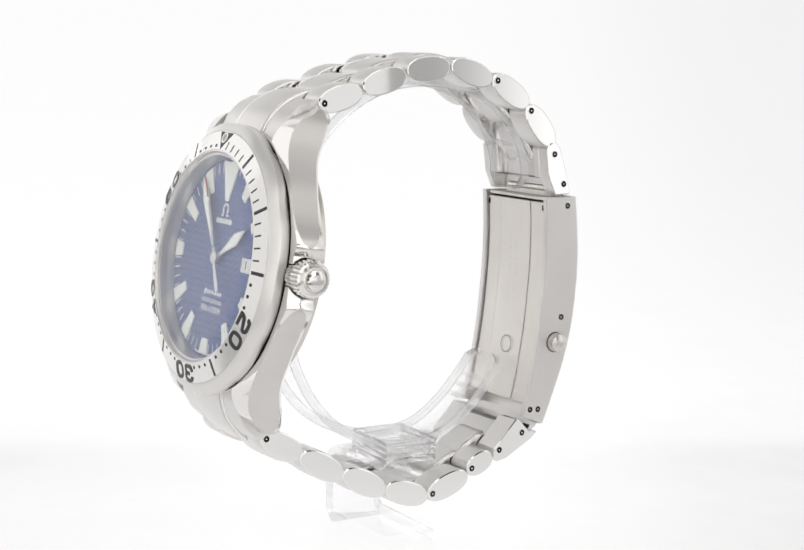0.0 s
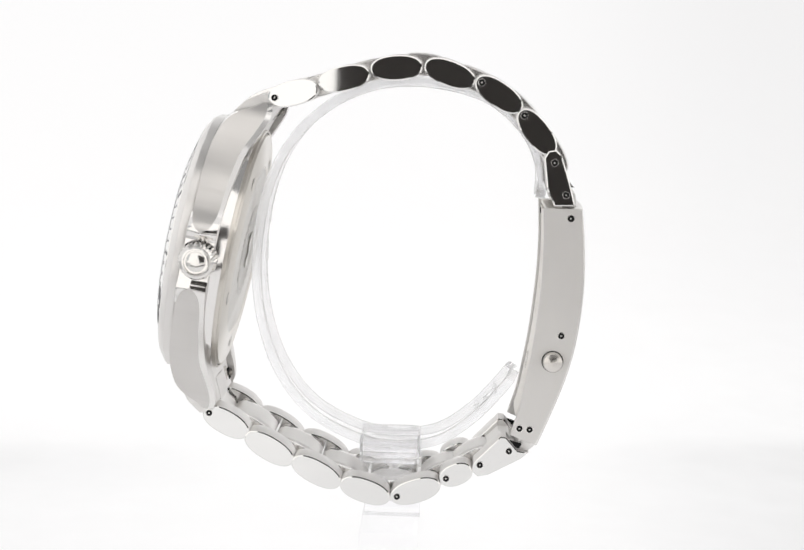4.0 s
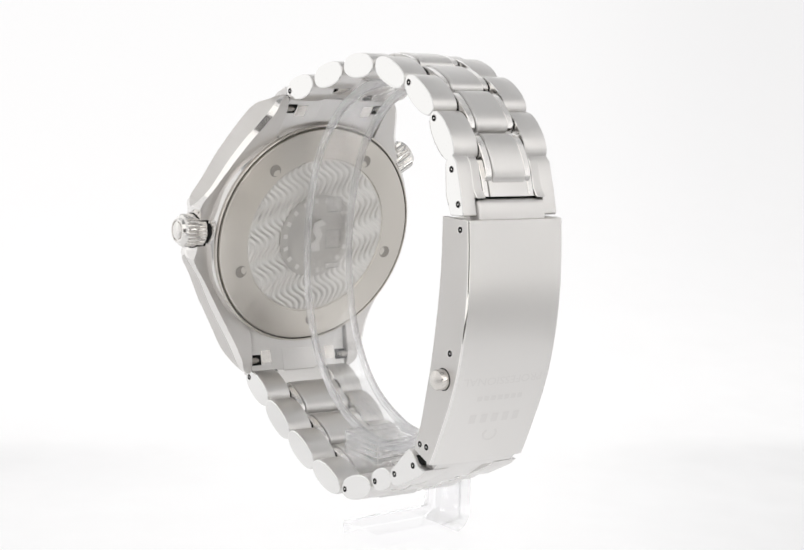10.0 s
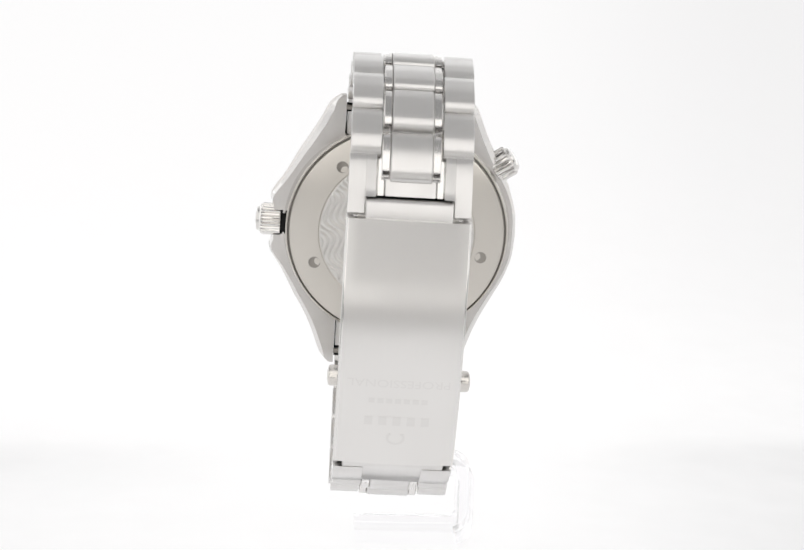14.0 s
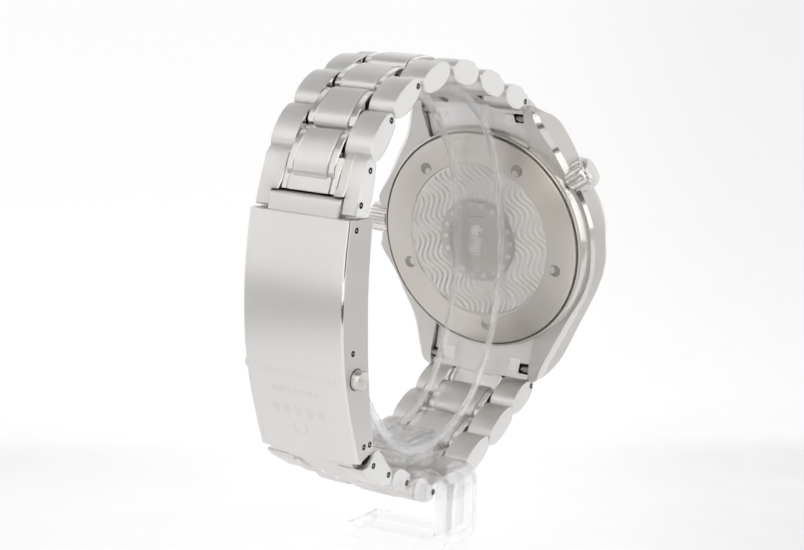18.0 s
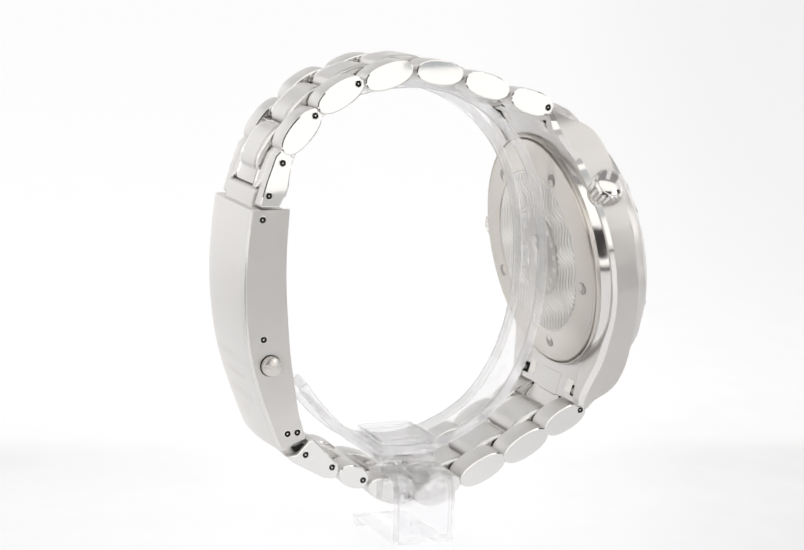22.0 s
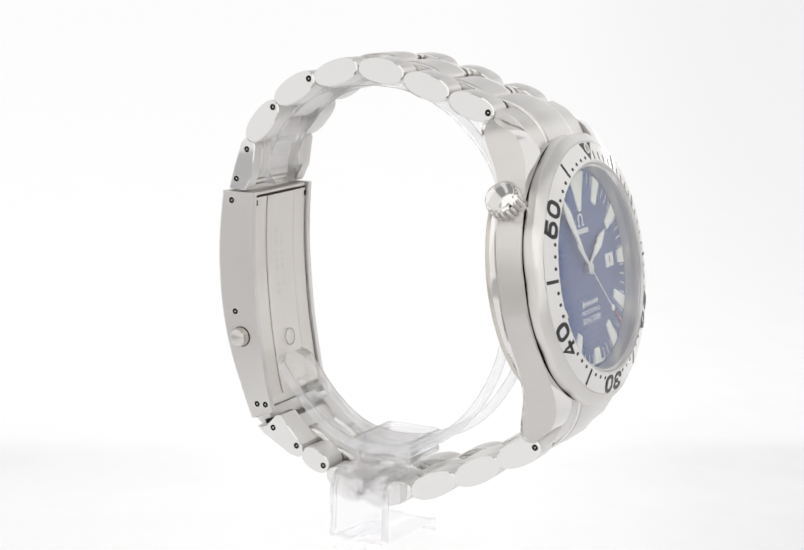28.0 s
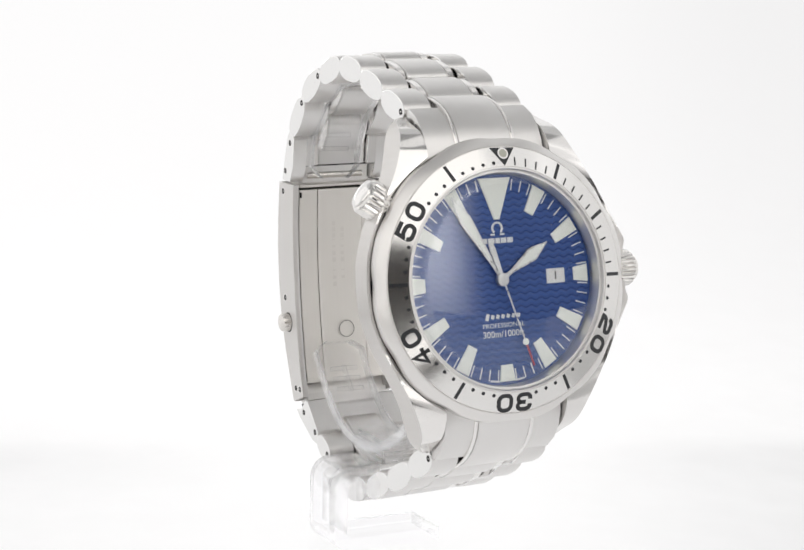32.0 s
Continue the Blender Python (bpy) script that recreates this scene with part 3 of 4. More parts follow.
crown = part("crown", fluted(2.8, 26, 20.3, 24.2, [(2.2, 24.3), (2.1, 24.55), (2.0, 24.7), (1.8, 24.72), (1.74, 24.5), (1.5, 24.5), (1.44, 24.74), (1.1, 24.88), (0.55, 24.94), (0, 24.95)]), crown_steel, watch, "fluted polished steel winding crown", HEAD @ mm(0, 0.15, -5.15, 0, 90, 0))
part("crown_stem", lathe([(1.6, 18.5), (1.6, 20.6)], 32), polished, watch, "", HEAD @ mm(0, 0.15, -5.15, 0, 90, 0))
# black disc in place of the shadow behind the crown
part("crown_gap_shade", lathe([(0, 19.4), (2.6, 19.4), (2.6, 20.28), (0, 20.28)], 40), dark, watch, "black disc for the shade behind the crown", HEAD @ mm(0, 0.15, -5.15, 0, 90, 0))
valve = part("helium_valve", fluted(2.75, 20, 20.0, 23.7, [(2.1, 23.75), (1.1, 23.85), (0, 23.9)]), crown_steel, watch, "fluted steel helium valve at ten o'clock", HEAD @ mm(0, 0, -5.2, 0, 0, 145) @ pose(0, 0, 0, 0, 90, 0))
part("valve_cap", lathe([(0, 23.7), (2.2, 23.7), (2.24, 23.85), (2.15, 24.0), (1.7, 24.22), (1.0, 24.4), (0, 24.46)], 40), cap_steel, valve, "domed polished cap")


# bezel: scalloped rim, sloping steel insert
def scallop(a, r, z):
    k = (0.5 + 0.5 * math.cos(12 * a)) ** 2
    return (r - 0.32 * k, z) if r > 20.2 else (r, z)


BEZ = HEAD @ pose(0, 0, 0, 0, 0, -1.6)
bezel = part("bezel", lathe([(15.9, -2.6), (20.0, -2.6), (20.6, -2.52), (20.7, -2.2), (20.6, -1.2), (20.3, -0.85), (19.35, -0.22), (19.2, -0.12), (19.12, -0.2), (19.05, -0.1), (16.2, 0.7), (15.9, 0.75), (15.75, 0.5), (15.75, -2.5), (15.9, -2.6)], 240, scallop),
             [rim_steel], watch, "rotating steel bezel with scalloped rim and black numerals", BEZ, 24)
part("bezel_insert", lathe([(19.05, -0.12), (19.05, -0.02), (16.2, 0.82), (16.2, 0.7), (19.05, -0.12)], 160), insert_steel, bezel, "polished steel bezel ring", BEZ)
SLOPE = math.degrees(math.atan2(0.84, 2.85))


def on_bezel(minute, r, lift=0.0):
    return BEZ @ pose(0, 0, 0, 0, 0, -6 * minute) @ mm(0, r, -0.02 + (19.05 - r) * 0.2947 + lift, -SLOPE, 0, 0)


bar_thick = mesh_of("bezel_bar", block(-0.26, 0.26, -1.3, 1.3, -0.03, 0.03, 0.02, 1), black)
bar_thin = mesh_of("bezel_tick", block(-0.13, 0.13, -0.62, 0.62, -0.03, 0.03, 0.02, 1), black)
dot = mesh_of("bezel_dot", lathe([(0.27, -0.03), (0.27, 0.03)], 16), black)
for mnt in range(1, 60):
    if mnt in (5, 10, 15, 25, 35, 45, 55):
        part("bezel_bar", bar_thick, None, bezel, "", on_bezel(mnt, 17.65))
    elif mnt < 15:
        part("bezel_tick", bar_thin, None, bezel, "", on_bezel(mnt, 17.0))
    elif all(abs(mnt - q) > 1 for q in (20, 30, 40, 50)):
        part("bezel_dot", dot, None, bezel, "", on_bezel(mnt, 16.75))


def strokes(paths, width, half):
    """Ribbons of one width along paths of (x, y), with mitred corners."""
    bm = bmesh.new()
    for path in paths:
        pts = [Vector(p) for p in path]
        closed = (pts[0] - pts[-1]).length < 1e-6
        if closed:
            pts = pts[:-1]
        n, rows = len(pts), []
        for i, p in enumerate(pts):
            a = pts[i - 1] if i or closed else p
            b = pts[(i + 1) % n] if i < n - 1 or closed else p
            d0, d1 = (p - a).normalized() if p != a else None, (b - p).normalized() if p != b else None
            d = ((d0 or d1) + (d1 or d0)).normalized()
            k = width / 2 / max(0.6, d.dot(d0 or d1))
            o = Vector((-d.y, d.x)) * k
            rows.append([bm.verts.new((q.x, q.y, z)) for z in (-half, half) for q in (p - o, p + o)])
        for i in range(n if closed else n - 1):
            p, q = rows[i], rows[(i + 1) % n]
            for c in ((0, 1), (1, 3), (3, 2), (2, 0)):
                bm.faces.new((p[c[0]], p[c[1]], q[c[1]], q[c[0]]))
        if not closed:
            for r in (rows[0], rows[-1]):
                bm.faces.new((r[0], r[1], r[3], r[2]))
    return bm


def arc(cx, cy, rx, ry, a0, a1, n=7):
    return [(cx + rx * math.cos(radians(a0 + (a1 - a0) * i / n)), cy + ry * math.sin(radians(a0 + (a1 - a0) * i / n))) for i in range(n + 1)]


def digit(c, a=1.0, b=1.1):
    """The strokes of one broad rounded numeral of half width a and half height b."""
    r = 0.62
    if c == "0":
        k = 0.8
        o = arc(a - k, b - k, k, k, 0, 90) + arc(-a + k, b - k, k, k, 90, 180) + arc(-a + k, -b + k, k, k, 180, 270) + arc(a - k, -b + k, k, k, 270, 360)
        return [o + o[:1]]
    if c == "2":
        return [[(-a, 0.45)] + arc(-a + r, b - r, r, r, 180, 90) + arc(a - r, b - r, r, r, 90, -20) + arc(-a + 0.75, -b + 0.2, 0.75, 0.75, 100, 180) + [(-a, -b), (a, -b)]]
    if c == "3":
        return [arc(-a + r, b - r, r, r, 190, 90) + arc(a - 0.55, b - 0.53, 0.55, 0.53, 90, -90) + [(-0.25, 0.04)], arc(a - r, -b + 0.57, r, 0.57, 90, -90) + arc(-a + r, -b + r, r, r, 270, 170)]
    if c == "4":
        return [[(0.4, -b - 0.3), (0.4, b), (-a, -0.45), (a + 0.2, -0.45)]]
    return [[(a - 0.05, b), (-a + 0.15, b), (-a + 0.02, 0.05)] + arc(-0.35, 0.0, 0.5, 0.28, 160, 90, 4) + arc(a - 0.72, -b + 0.69, 0.72, 0.69, 90, -90) + arc(-a + r, -b + r, r, r, 270, 175)]


for num in (20, 30, 40, 50):
    tens = [[(x - 1.57, y) for x, y in p] for p in digit(str(num)[0])]
    unit = [[(x + 1.57, y) for x, y in p] for p in digit("0")]
    part("numeral", strokes(tens + unit, 0.6, 0.03), black, bezel, "black numeral %d" % num, on_bezel(num, 17.62))
part("zero_triangle", prism([(-2.0, 1.35), (2.0, 1.35), (0, -1.4)], -0.04, 0.03, 0, 1, "z"), black, bezel, "black zero triangle", on_bezel(0, 17.6))
part("zero_ring", lathe([(0.62, -0.03), (0.62, 0.09), (0.85, 0.09), (0.85, -0.03), (0.62, -0.03)], 32), polished, bezel, "", on_bezel(0, 18.05))
part("zero_pip", lathe([(0, 0.06), (0.62, 0.06), (0.62, -0.02)], 24), aged_lume, bezel, "", on_bezel(0, 18.05))

# rehaut, dial, markers
part("rehaut", lathe([(15.75, 0.25), (15.4, 0.25), (15.2, DIALZ - 0.05), (15.75, DIALZ - 0.05), (15.75, 0.25)], 120), rim_steel, watch, "steel inner ring round the dial", HEAD)
dial = part("dial", lathe([(0, DIALZ), (15.5, DIALZ), (15.5, DIALZ - 0.5), (0, DIALZ - 0.5)], 96), blue, watch, "blue dial engraved with fine waves", HEAD)


def trapezoid(r0, r1, w0, w1):
    return [(-w0 / 2, r0), (w0 / 2, r0), (w1 / 2, r1), (-w1 / 2, r1)]


def marker(minute, poly):
    a = pose(0, 0, 0, 0, 0, -6 * minute)
    rim = part("hour_marker", prism([(x * 1.0, y) for x, y in poly], DIALZ - 0.1, DIALZ + 0.22, 0.08, 1, "z"), lume, dial, "pale lume hour marker", HEAD @ a)
    return rim


marker(0, trapezoid(8.7, 14.7, 0.9, 5.3))
for k in (5, 10, 20, 25, 35, 40, 50, 55):
    marker(k, trapezoid(10.7, 14.8, 1.55, 2.3))
for k in (15, 30, 45):
    marker(k, trapezoid(12.3, 14.7, 1.9, 2.6))
tick = mesh_of("minute_tick", block(-0.09, 0.09, -0.85, 0.85, -0.01, 0.03, 0, 1), white_ink)
for k in range(60):
    if k % 5 and k not in (1, 59):
        part("minute_tick", tick, None, dial, "", HEAD @ pose(0, 0, 0, 0, 0, -6 * k) @ mm(0, 13.9, DIALZ))
part("date_frame", block(7.75, 10.85, -1.15, 1.0, DIALZ - 0.2, DIALZ + 0.05, 0.05, 1), white_ink, dial, "", HEAD)
part("date_disc", block(7.95, 10.65, -0.95, 0.8, DIALZ, DIALZ + 0.06, 0, 1), date_white, dial, "white date window", HEAD)
part("date_numeral", text_mesh("1", 1.7, 0.01, black, 1.0, 0.02), None, dial, "", HEAD @ mm(9.25, -0.08, DIALZ + 0.075))
# emblem and wordmark as plain shapes, then the readable lines
arch = []
for i in range(19):
    a = radians(-50 + 280 * i / 18)
    arch.append((0.95 * math.cos(a), 0.95 * math.sin(a)))
inner = [(x * 0.66, y * 0.7) for x, y in arch]
part("emblem", join(prism(arch + inner[::-1], -0.02, 0.08, 0, 1, "z"), block(-1.15, -0.45, -1.05, -0.78, -0.02, 0.08, 0), block(0.45, 1.15, -1.05, -0.78, -0.02, 0.08, 0)), white_ink, dial, "silver applied emblem", HEAD @ mm(0, 7.45, DIALZ))
for x0, x1 in ((-2.6, -1.75), (-1.6, -0.55), (-0.4, 0.35), (0.5, 1.4), (1.55, 2.5)):
    part("wordmark_bar", block(x0, x1, -0.38, 0.38, -0.01, 0.04, 0.0), white_ink, dial, "", HEAD @ mm(0, 5.65, DIALZ))
for i in range(7):
    part("script_bar", block(-0.26, 0.26, -0.3 - (0.18 if i == 0 else 0), 0.3 + (0.2 if i == 0 else 0), -0.01, 0.03, 0.0), white_ink, dial, "", HEAD @ mm(-2.6 + 0.86 * i, -5.3, DIALZ, 0, 0, -18))
part("writing", text_mesh("PROFESSIONAL", 0.95, 0.015, white_ink, 1.08), None, dial, "small white word PROFESSIONAL", HEAD @ mm(0, -6.6, DIALZ))
part("writing", text_mesh("300m/1000ft", 1.35, 0.015, white_ink, 1.0, 0.01), None, dial, "white depth rating 300m/1000ft", HEAD @ mm(-0.1, -7.85, DIALZ))
for s in (-1, 1):
    part("small_print_bar", block(-0.75, 0.75, -0.14, 0.14, 0, 0.02, 0), white_ink, dial, "", HEAD @ mm(s * 2.1, -14.55, DIALZ, 0, 0, s * 8))


# pointers: skeleton swords with lume, hub at the origin pointing to twelve
def sword(r_tip, w, r_wide, r_base, z):
    hw = w / 2
    return prism([(-0.28, -0.9), (0.28, -0.9), (0.32, r_base), (hw, r_wide), (0.05, r_tip), (-0.05, r_tip), (-hw, r_wide), (-0.32, r_base)], z, z + 0.16, 0.05, 1, "z")


def lume_in(r0, r1, rw, w, z):
    return prism([(-0.08, r0), (0.08, r0), (w / 2, rw), (0.05, r1), (-0.05, r1), (-w / 2, rw)], z, z + 0.03, 0, 1, "z")


hour_hand = part("hour_hand", sword(9.4, 2.1, 6.4, 2.2, -1.65), pale_steel, watch, "polished skeleton hour hand with lume", HEAD @ pose(0, 0, 0, 0, 0, -58))
part("lume_fill", lume_in(3.2, 8.9, 6.3, 1.5, -1.5), lume, hour_hand)
minute_hand = part("minute_hand", sword(14.3, 2.0, 10.4, 2.6, -1.45), pale_steel, watch, "polished skeleton minute hand with lume", HEAD)
part("lume_fill", lume_in(3.8, 13.8, 10.3, 1.4, -1.3), lume, minute_hand)
second_hand = part("second_hand", join(prism([(-0.12, -1), (0.12, -1), (0.1, 9.6), (-0.1, 9.6)], -1.2, -1.1, 0, 1, "z"), prism([(-0.35, -5.6), (0.35, -5.6), (0.5, -4.6), (0.3, -1.2), (0.3, 0.5), (-0.3, 0.5), (-0.3, -1.2), (-0.5, -4.6)], -1.2, -1.06, 0.04, 1, "z"),
                                   lathe([(0, -0.9), (0.45, -0.9), (0.5, -0.98), (0.8, -1.0), (0.95, -1.1), (0.95, -1.8), (0, -1.8)], 32)), pale_steel, watch, "slim polished second hand with counterweight", HEAD)
part("second_dot", lathe([(0, -1.03), (0.45, -1.03), (0.5, -1.07), (0.5, -1.2), (0, -1.2)], 24), lume, second_hand, "", mm(0, 9.7, 0))
part("second_tip", block(-0.13, 0.13, 10.1, 13.4, -1.2, -1.1, 0), red, second_hand, "red hand tip")

crystal = part("crystal", lathe([(0, 1.45), (4, 1.44), (7, 1.42), (10.5, 1.36), (13.5, 1.27), (15.1, 1.2), (15.4, 1.0), (15.7, 0.8), (15.7, -0.2)], 96), sapphire, watch, "clear domed sapphire crystal", HEAD)


# end links between the lugs
def end_link(s):
    top = [(17.2, -3.3), (20.0, -3.5), (22.2, -4.3), (24.2, -5.9), (25.6, -8.0), (25.4, -9.8), (24.0, -10.2), (20.8, -8.7), (17.2, -7.6)]

    def q(pts, lift):
        return [(s * y, z + lift) for y, z in pts]

    ob = part("end_link", prism(q(top, -0.25), -9.68, 9.68, 0.2, 2), brushed, watch, "curved steel end link between the lugs", HEAD)
    # the centre panel runs on over the first joint of the bracelet
    long = [(17.2, -3.3), (18.6, -3.36), (20.0, -3.5), (21.2, -3.85), (22.3, -4.35), (23.4, -5.05), (24.4, -5.9), (25.3, -6.9), (26.0, -7.9), (26.6, -9.0), (27.1, -10.1), (27.5, -11.2), (27.6, -11.9), (27.3, -12.45), (26.7, -12.6), (25.5, -12.0), (24.7, -10.8), (23.6, -10.05), (20.8, -8.6), (17.2, -7.6)]
    part("end_link_panel", prism(q(long, 0.05), -4.3, 4.3, 0.15, 2), brushed, ob, "raised brushed centre panel", HEAD)
    for t in (-1, 1):
        part("end_link_edge", prism(q(long, -0.06), *sorted((t * 4.36, t * 5.02)), 0.18, 2), strip_steel, ob, "polished edge strip", HEAD)
        # black plate in place of the shade between lug and end link
        part("lug_gap_shade", prism(q([(17.2, -3.9), (19.8, -4.15), (21.3, -4.8), (22.2, -5.9), (22.2, -8.2), (17.2, -7.5)], 0.0), *sorted((t * 9.71, t * 9.92)), 0), dark, ob, "black plate for the shade beside the lug", HEAD)
    part("end_link_tongue", prism(q([(20.9, -9.1), (24.2, -10.6), (25.2, -10.2), (20.9, -8.7)], 0.0), -3.3, 3.3, 0.08, 1), brushed, ob, "", HEAD)
    for t in (-1, 1):
        x0, x1 = sorted((t * 4.7, t * 9.5))
        # black strip for the shade at the first side link
        part("link_gap_shade", prism(q([(24.1, -10.75), (25.5, -10.15), (25.5, -9.6), (24.0, -10.1)], 0.0), x0, x1), dark, ob, "", HEAD)
        x0, x1 = sorted((t * 5.6, t * 7.6))
        part("end_link_tab", prism(q([(20.9, -8.95), (22.9, -9.9), (22.9, -9.4), (20.9, -8.6)], -0.12), x0, x1, 0.06, 1), satin, ob, "", HEAD)
        x0, x1 = sorted((t * 7.7, t * 9.9))
        # black block that stands for the shaded notch of the spring bar
        part("spring_bar_notch_shade", block(x0, x1, -0.95, 0.85, -0.05, 0.3, 0.05, 1), dark, ob, "", HEAD @ mm(0, s * 22.3, -9.72, s * -25, 0, 0))
        part("spring_bar", lathe([(0.5, 0), (0.5, 1.2), (0.32, 1.3), (0.32, 1.6), (0, 1.85)], 16), hole_steel, ob, "", HEAD @ mm(t * 9.95, s * 22.35, -9.85, 0, -90 * t, 0))


end_link(1)
end_link(-1)

# bracelet: rows of oval side links, staggered centre links and polished strips between; ends in (y, z)
UPPER = [((-20.8, 74.8), (-13.2, 76.9), 19.9), ((-13.1, 77.3), (-5.3, 79.4), 19.4), ((-5.2, 79.9), (2.8, 80.6), 18.9), ((3.1, 81.0), (10.9, 78.3), 18.4), ((11.1, 79.0), (18.2, 74.4), 18.1), ((18.0, 74.4), (23.4, 67.9), 18.0)]
LOWER = [((-30.0, 25.7), (-22.8, 21.9), 19.6), ((-23.3, 22.0), (-15.6, 17.7), 19.6), ((-15.8, 18.3), (-8.0, 14.4), 19.5), ((-8.1, 14.9), (-0.1, 12.4), 19.4), ((0.0, 12.5), (7.8, 15.2), 18.6), ((7.7, 15.6), (12.7, 17.8), 18.0)]
SIDE_W = 4.5
links = {}


def skew(y):
    return 0.016 * y - 0.15


def pin(parent, x, y, z, s):
    """A bracelet pin: flat dark faces imitate a shaded countersink, a bright end in it."""
    key = "pin"
    if key not in links:
        bm = lathe([(0, 0.0), (0.6, 0.0), (0.6, 0.015), (0.55, 0.03), (0.5, 0.02), (0.12, 0.02), (0.08, 0.035), (0, 0.04)], 20)
        for f in bm.faces:
            r = math.hypot(*f.calc_center_median()[:2])
            f.material_index = 1 if 0.1 < r < 0.5 and f.calc_center_median().z > 0.001 else 0
        links[key] = mesh_of("pin", bm, [polished, dark])
    part("pin", links[key], None, parent, "", mm(x, y, z, 0, 90 * s, 0))


def chain(rows, pins, last):
    mids = [((a[0] + b[0]) / 2, (a[1] + b[1]) / 2) for a, b, w in rows]
    for i, (a, b, w) in enumerate(rows):
        ln = math.hypot(b[0] - a[0], b[1] - a[1])
        ang = math.degrees(math.atan2(b[1] - a[1], b[0] - a[0]))
        th = 3.95 if ln > 6 else 3.6
        for s in (-1, 1):
            x0 = s * (w / 2 - SIDE_W / 2)
            bm = prism(oval(ln - 0.05, th), -SIDE_W / 2, SIDE_W / 2, 0.22, 2)
            for f in bm.faces:
                if abs(f.normal.x) > 0.3:
                    f.material_index = 1
            ob = part("side_link", bm, [brushed, mirror], watch, "brushed oval side link with mirror-polished end", mm(x0 + skew(mids[i][0]), *mids[i], ang, 0, 0))
            if i in pins:
                e = pins[i]
                px = (ln / 2 - 1.05) * (-1 if e == 0 else 1)
                pin(ob, s * (SIDE_W / 2 + 0.002), px, 0, s)
    # centre links sit over the joints
    joints = [rows[0][0]] + [((p[1][0] + q[0][0]) / 2, (p[1][1] + q[0][1]) / 2) for p, q in zip(rows, rows[1:])]
    joints.append(rows[-1][1])
    mids.append(last)
    rows = rows + [rows[-1]]
    for i, j in list(enumerate(joints))[1:]:
        d = Vector((mids[i][0] - mids[i - 1][0], mids[i][1] - mids[i - 1][1]))
        ln, ang = d.length - 0.15, math.degrees(math.atan2(d.y, d.x))
        half = rows[i][2] / 2 - SIDE_W - 0.12
        strip = 1.35
        c = Vector(j)
        part("centre_link", prism(oval(ln, 3.5, 24, 2.5), -half + strip, half - strip, 0.15, 1), brushed, watch, "brushed steel centre link", mm(skew(j[0]), c.x, c.y, ang, 0, 0))
        for s in (-1, 1):
            part("polished_strip", prism(oval(ln - 0.5, 3.2, 20, 2.5), -strip / 2 + 0.1, strip / 2 - 0.03, 0.12, 1), strip_steel, watch, "narrow polished steel strip link", mm(skew(j[0]) + s * (half - strip / 2), c.x, c.y, ang, 0, 0))


chain(UPPER, {0: 0, 4: 0, 5: 0}, (24.9, 64.0))
chain(LOWER, {0: 0, 4: 0, 5: 0}, (16.6, 20.4))


# the pieces that join the bracelet to the clasp
def clasp_end(poly, holes, name, cut=None):
    """One side piece each; its lower part steps back beside the hinge tab."""
    for s in (-1, 1):
        x0, x1 = sorted((s * 9.0, s * (6.5 if cut else 4.4)))
        bm = prism(poly, x0 + KX, x1 + KX, 0.2, 2)
        if cut:
            x0, x1 = sorted((s * 6.6, s * 4.95))
            bm = join(bm, prism([(y, max(z, cut)) for y, z in poly], x0 + KX, x1 + KX, 0.1, 1))
        for f in bm.faces:
            f.normal_update()
            if abs(f.normal.x) > 0.3:
                f.material_index = 1
        ob = part(name, bm, [brushed, mirror], watch, "steel link end at the clasp with polished side")
        for y, z in holes:
            pin(ob, s * 9.002 + KX, y, z, s)


KX = skew(24)
clasp_end([(22.0, 67.2), (22.6, 68.3), (23.8, 68.5), (24.7, 67.6), (26.0, 63.8), (27.0, 60.2), (26.8, 59.9), (23.9, 59.8), (22.6, 62.5)], [(23.6, 66.5), (25.6, 61.6)], "clasp_end_link", 62.6)
clasp_end([(12.7, 17.4), (13.6, 16.6), (15.2, 16.9), (20.3, 19.7), (21.5, 20.8), (19.8, 21.0), (17.9, 23.1), (17.0, 23.2), (12.9, 18.9)], [(13.9, 18.5), (18.4, 20.9)], "clasp_end_link")
TOP_LINK = [(23.0, 67.8), (24.4, 67.9), (25.6, 65.5), (26.5, 62.75), (26.1, 62.6), (23.6, 62.6)]
part("centre_link", prism(TOP_LINK, -3.7 + KX, 3.7 + KX, 0.2, 2), brushed, watch, "brushed steel centre link")
for t in (-1, 1):
    x0, x1 = sorted((t * 3.8, t * 4.85))
    part("polished_strip", prism([(y - 0.12, z) for y, z in TOP_LINK], x0 + KX, x1 + KX, 0.12, 1), strip_steel, watch, "narrow polished steel strip link")
part("centre_link", prism([(12.9, 18.2), (13.6, 16.9), (15.2, 17.1), (19.6, 20.4), (18.6, 22.0), (16.9, 22.0)], -5.0, 5.5, 0.2, 2), brushed, watch, "brushed steel centre link")

# folding clasp: a bowed cover with side walls, a folded leaf inside, push buttons
OUTER = [(28.4, 59.5), (28.98, 54.0), (29.2, 48.5), (28.9, 43.0), (28.1, 37.3), (26.9, 32.4), (25.4, 28.0), (24.0, 24.2), (23.1, 22.0)]
INNER = [(22.2, 59.5), (22.45, 54.0), (22.4, 48.5), (22.0, 43.0), (21.4, 37.3), (20.6, 32.4), (19.8, 28.0), (19.1, 25.6), (18.5, 23.5)]
KX = skew(24)
OUTER, INNER = ([tuple(p) for p in spline(q, 4)] for q in (OUTER, INNER))


def bow(z):
    return 0.25 + 0.65 * max(0.0, min(1.0, (40 - z) / 18)) ** 1.5


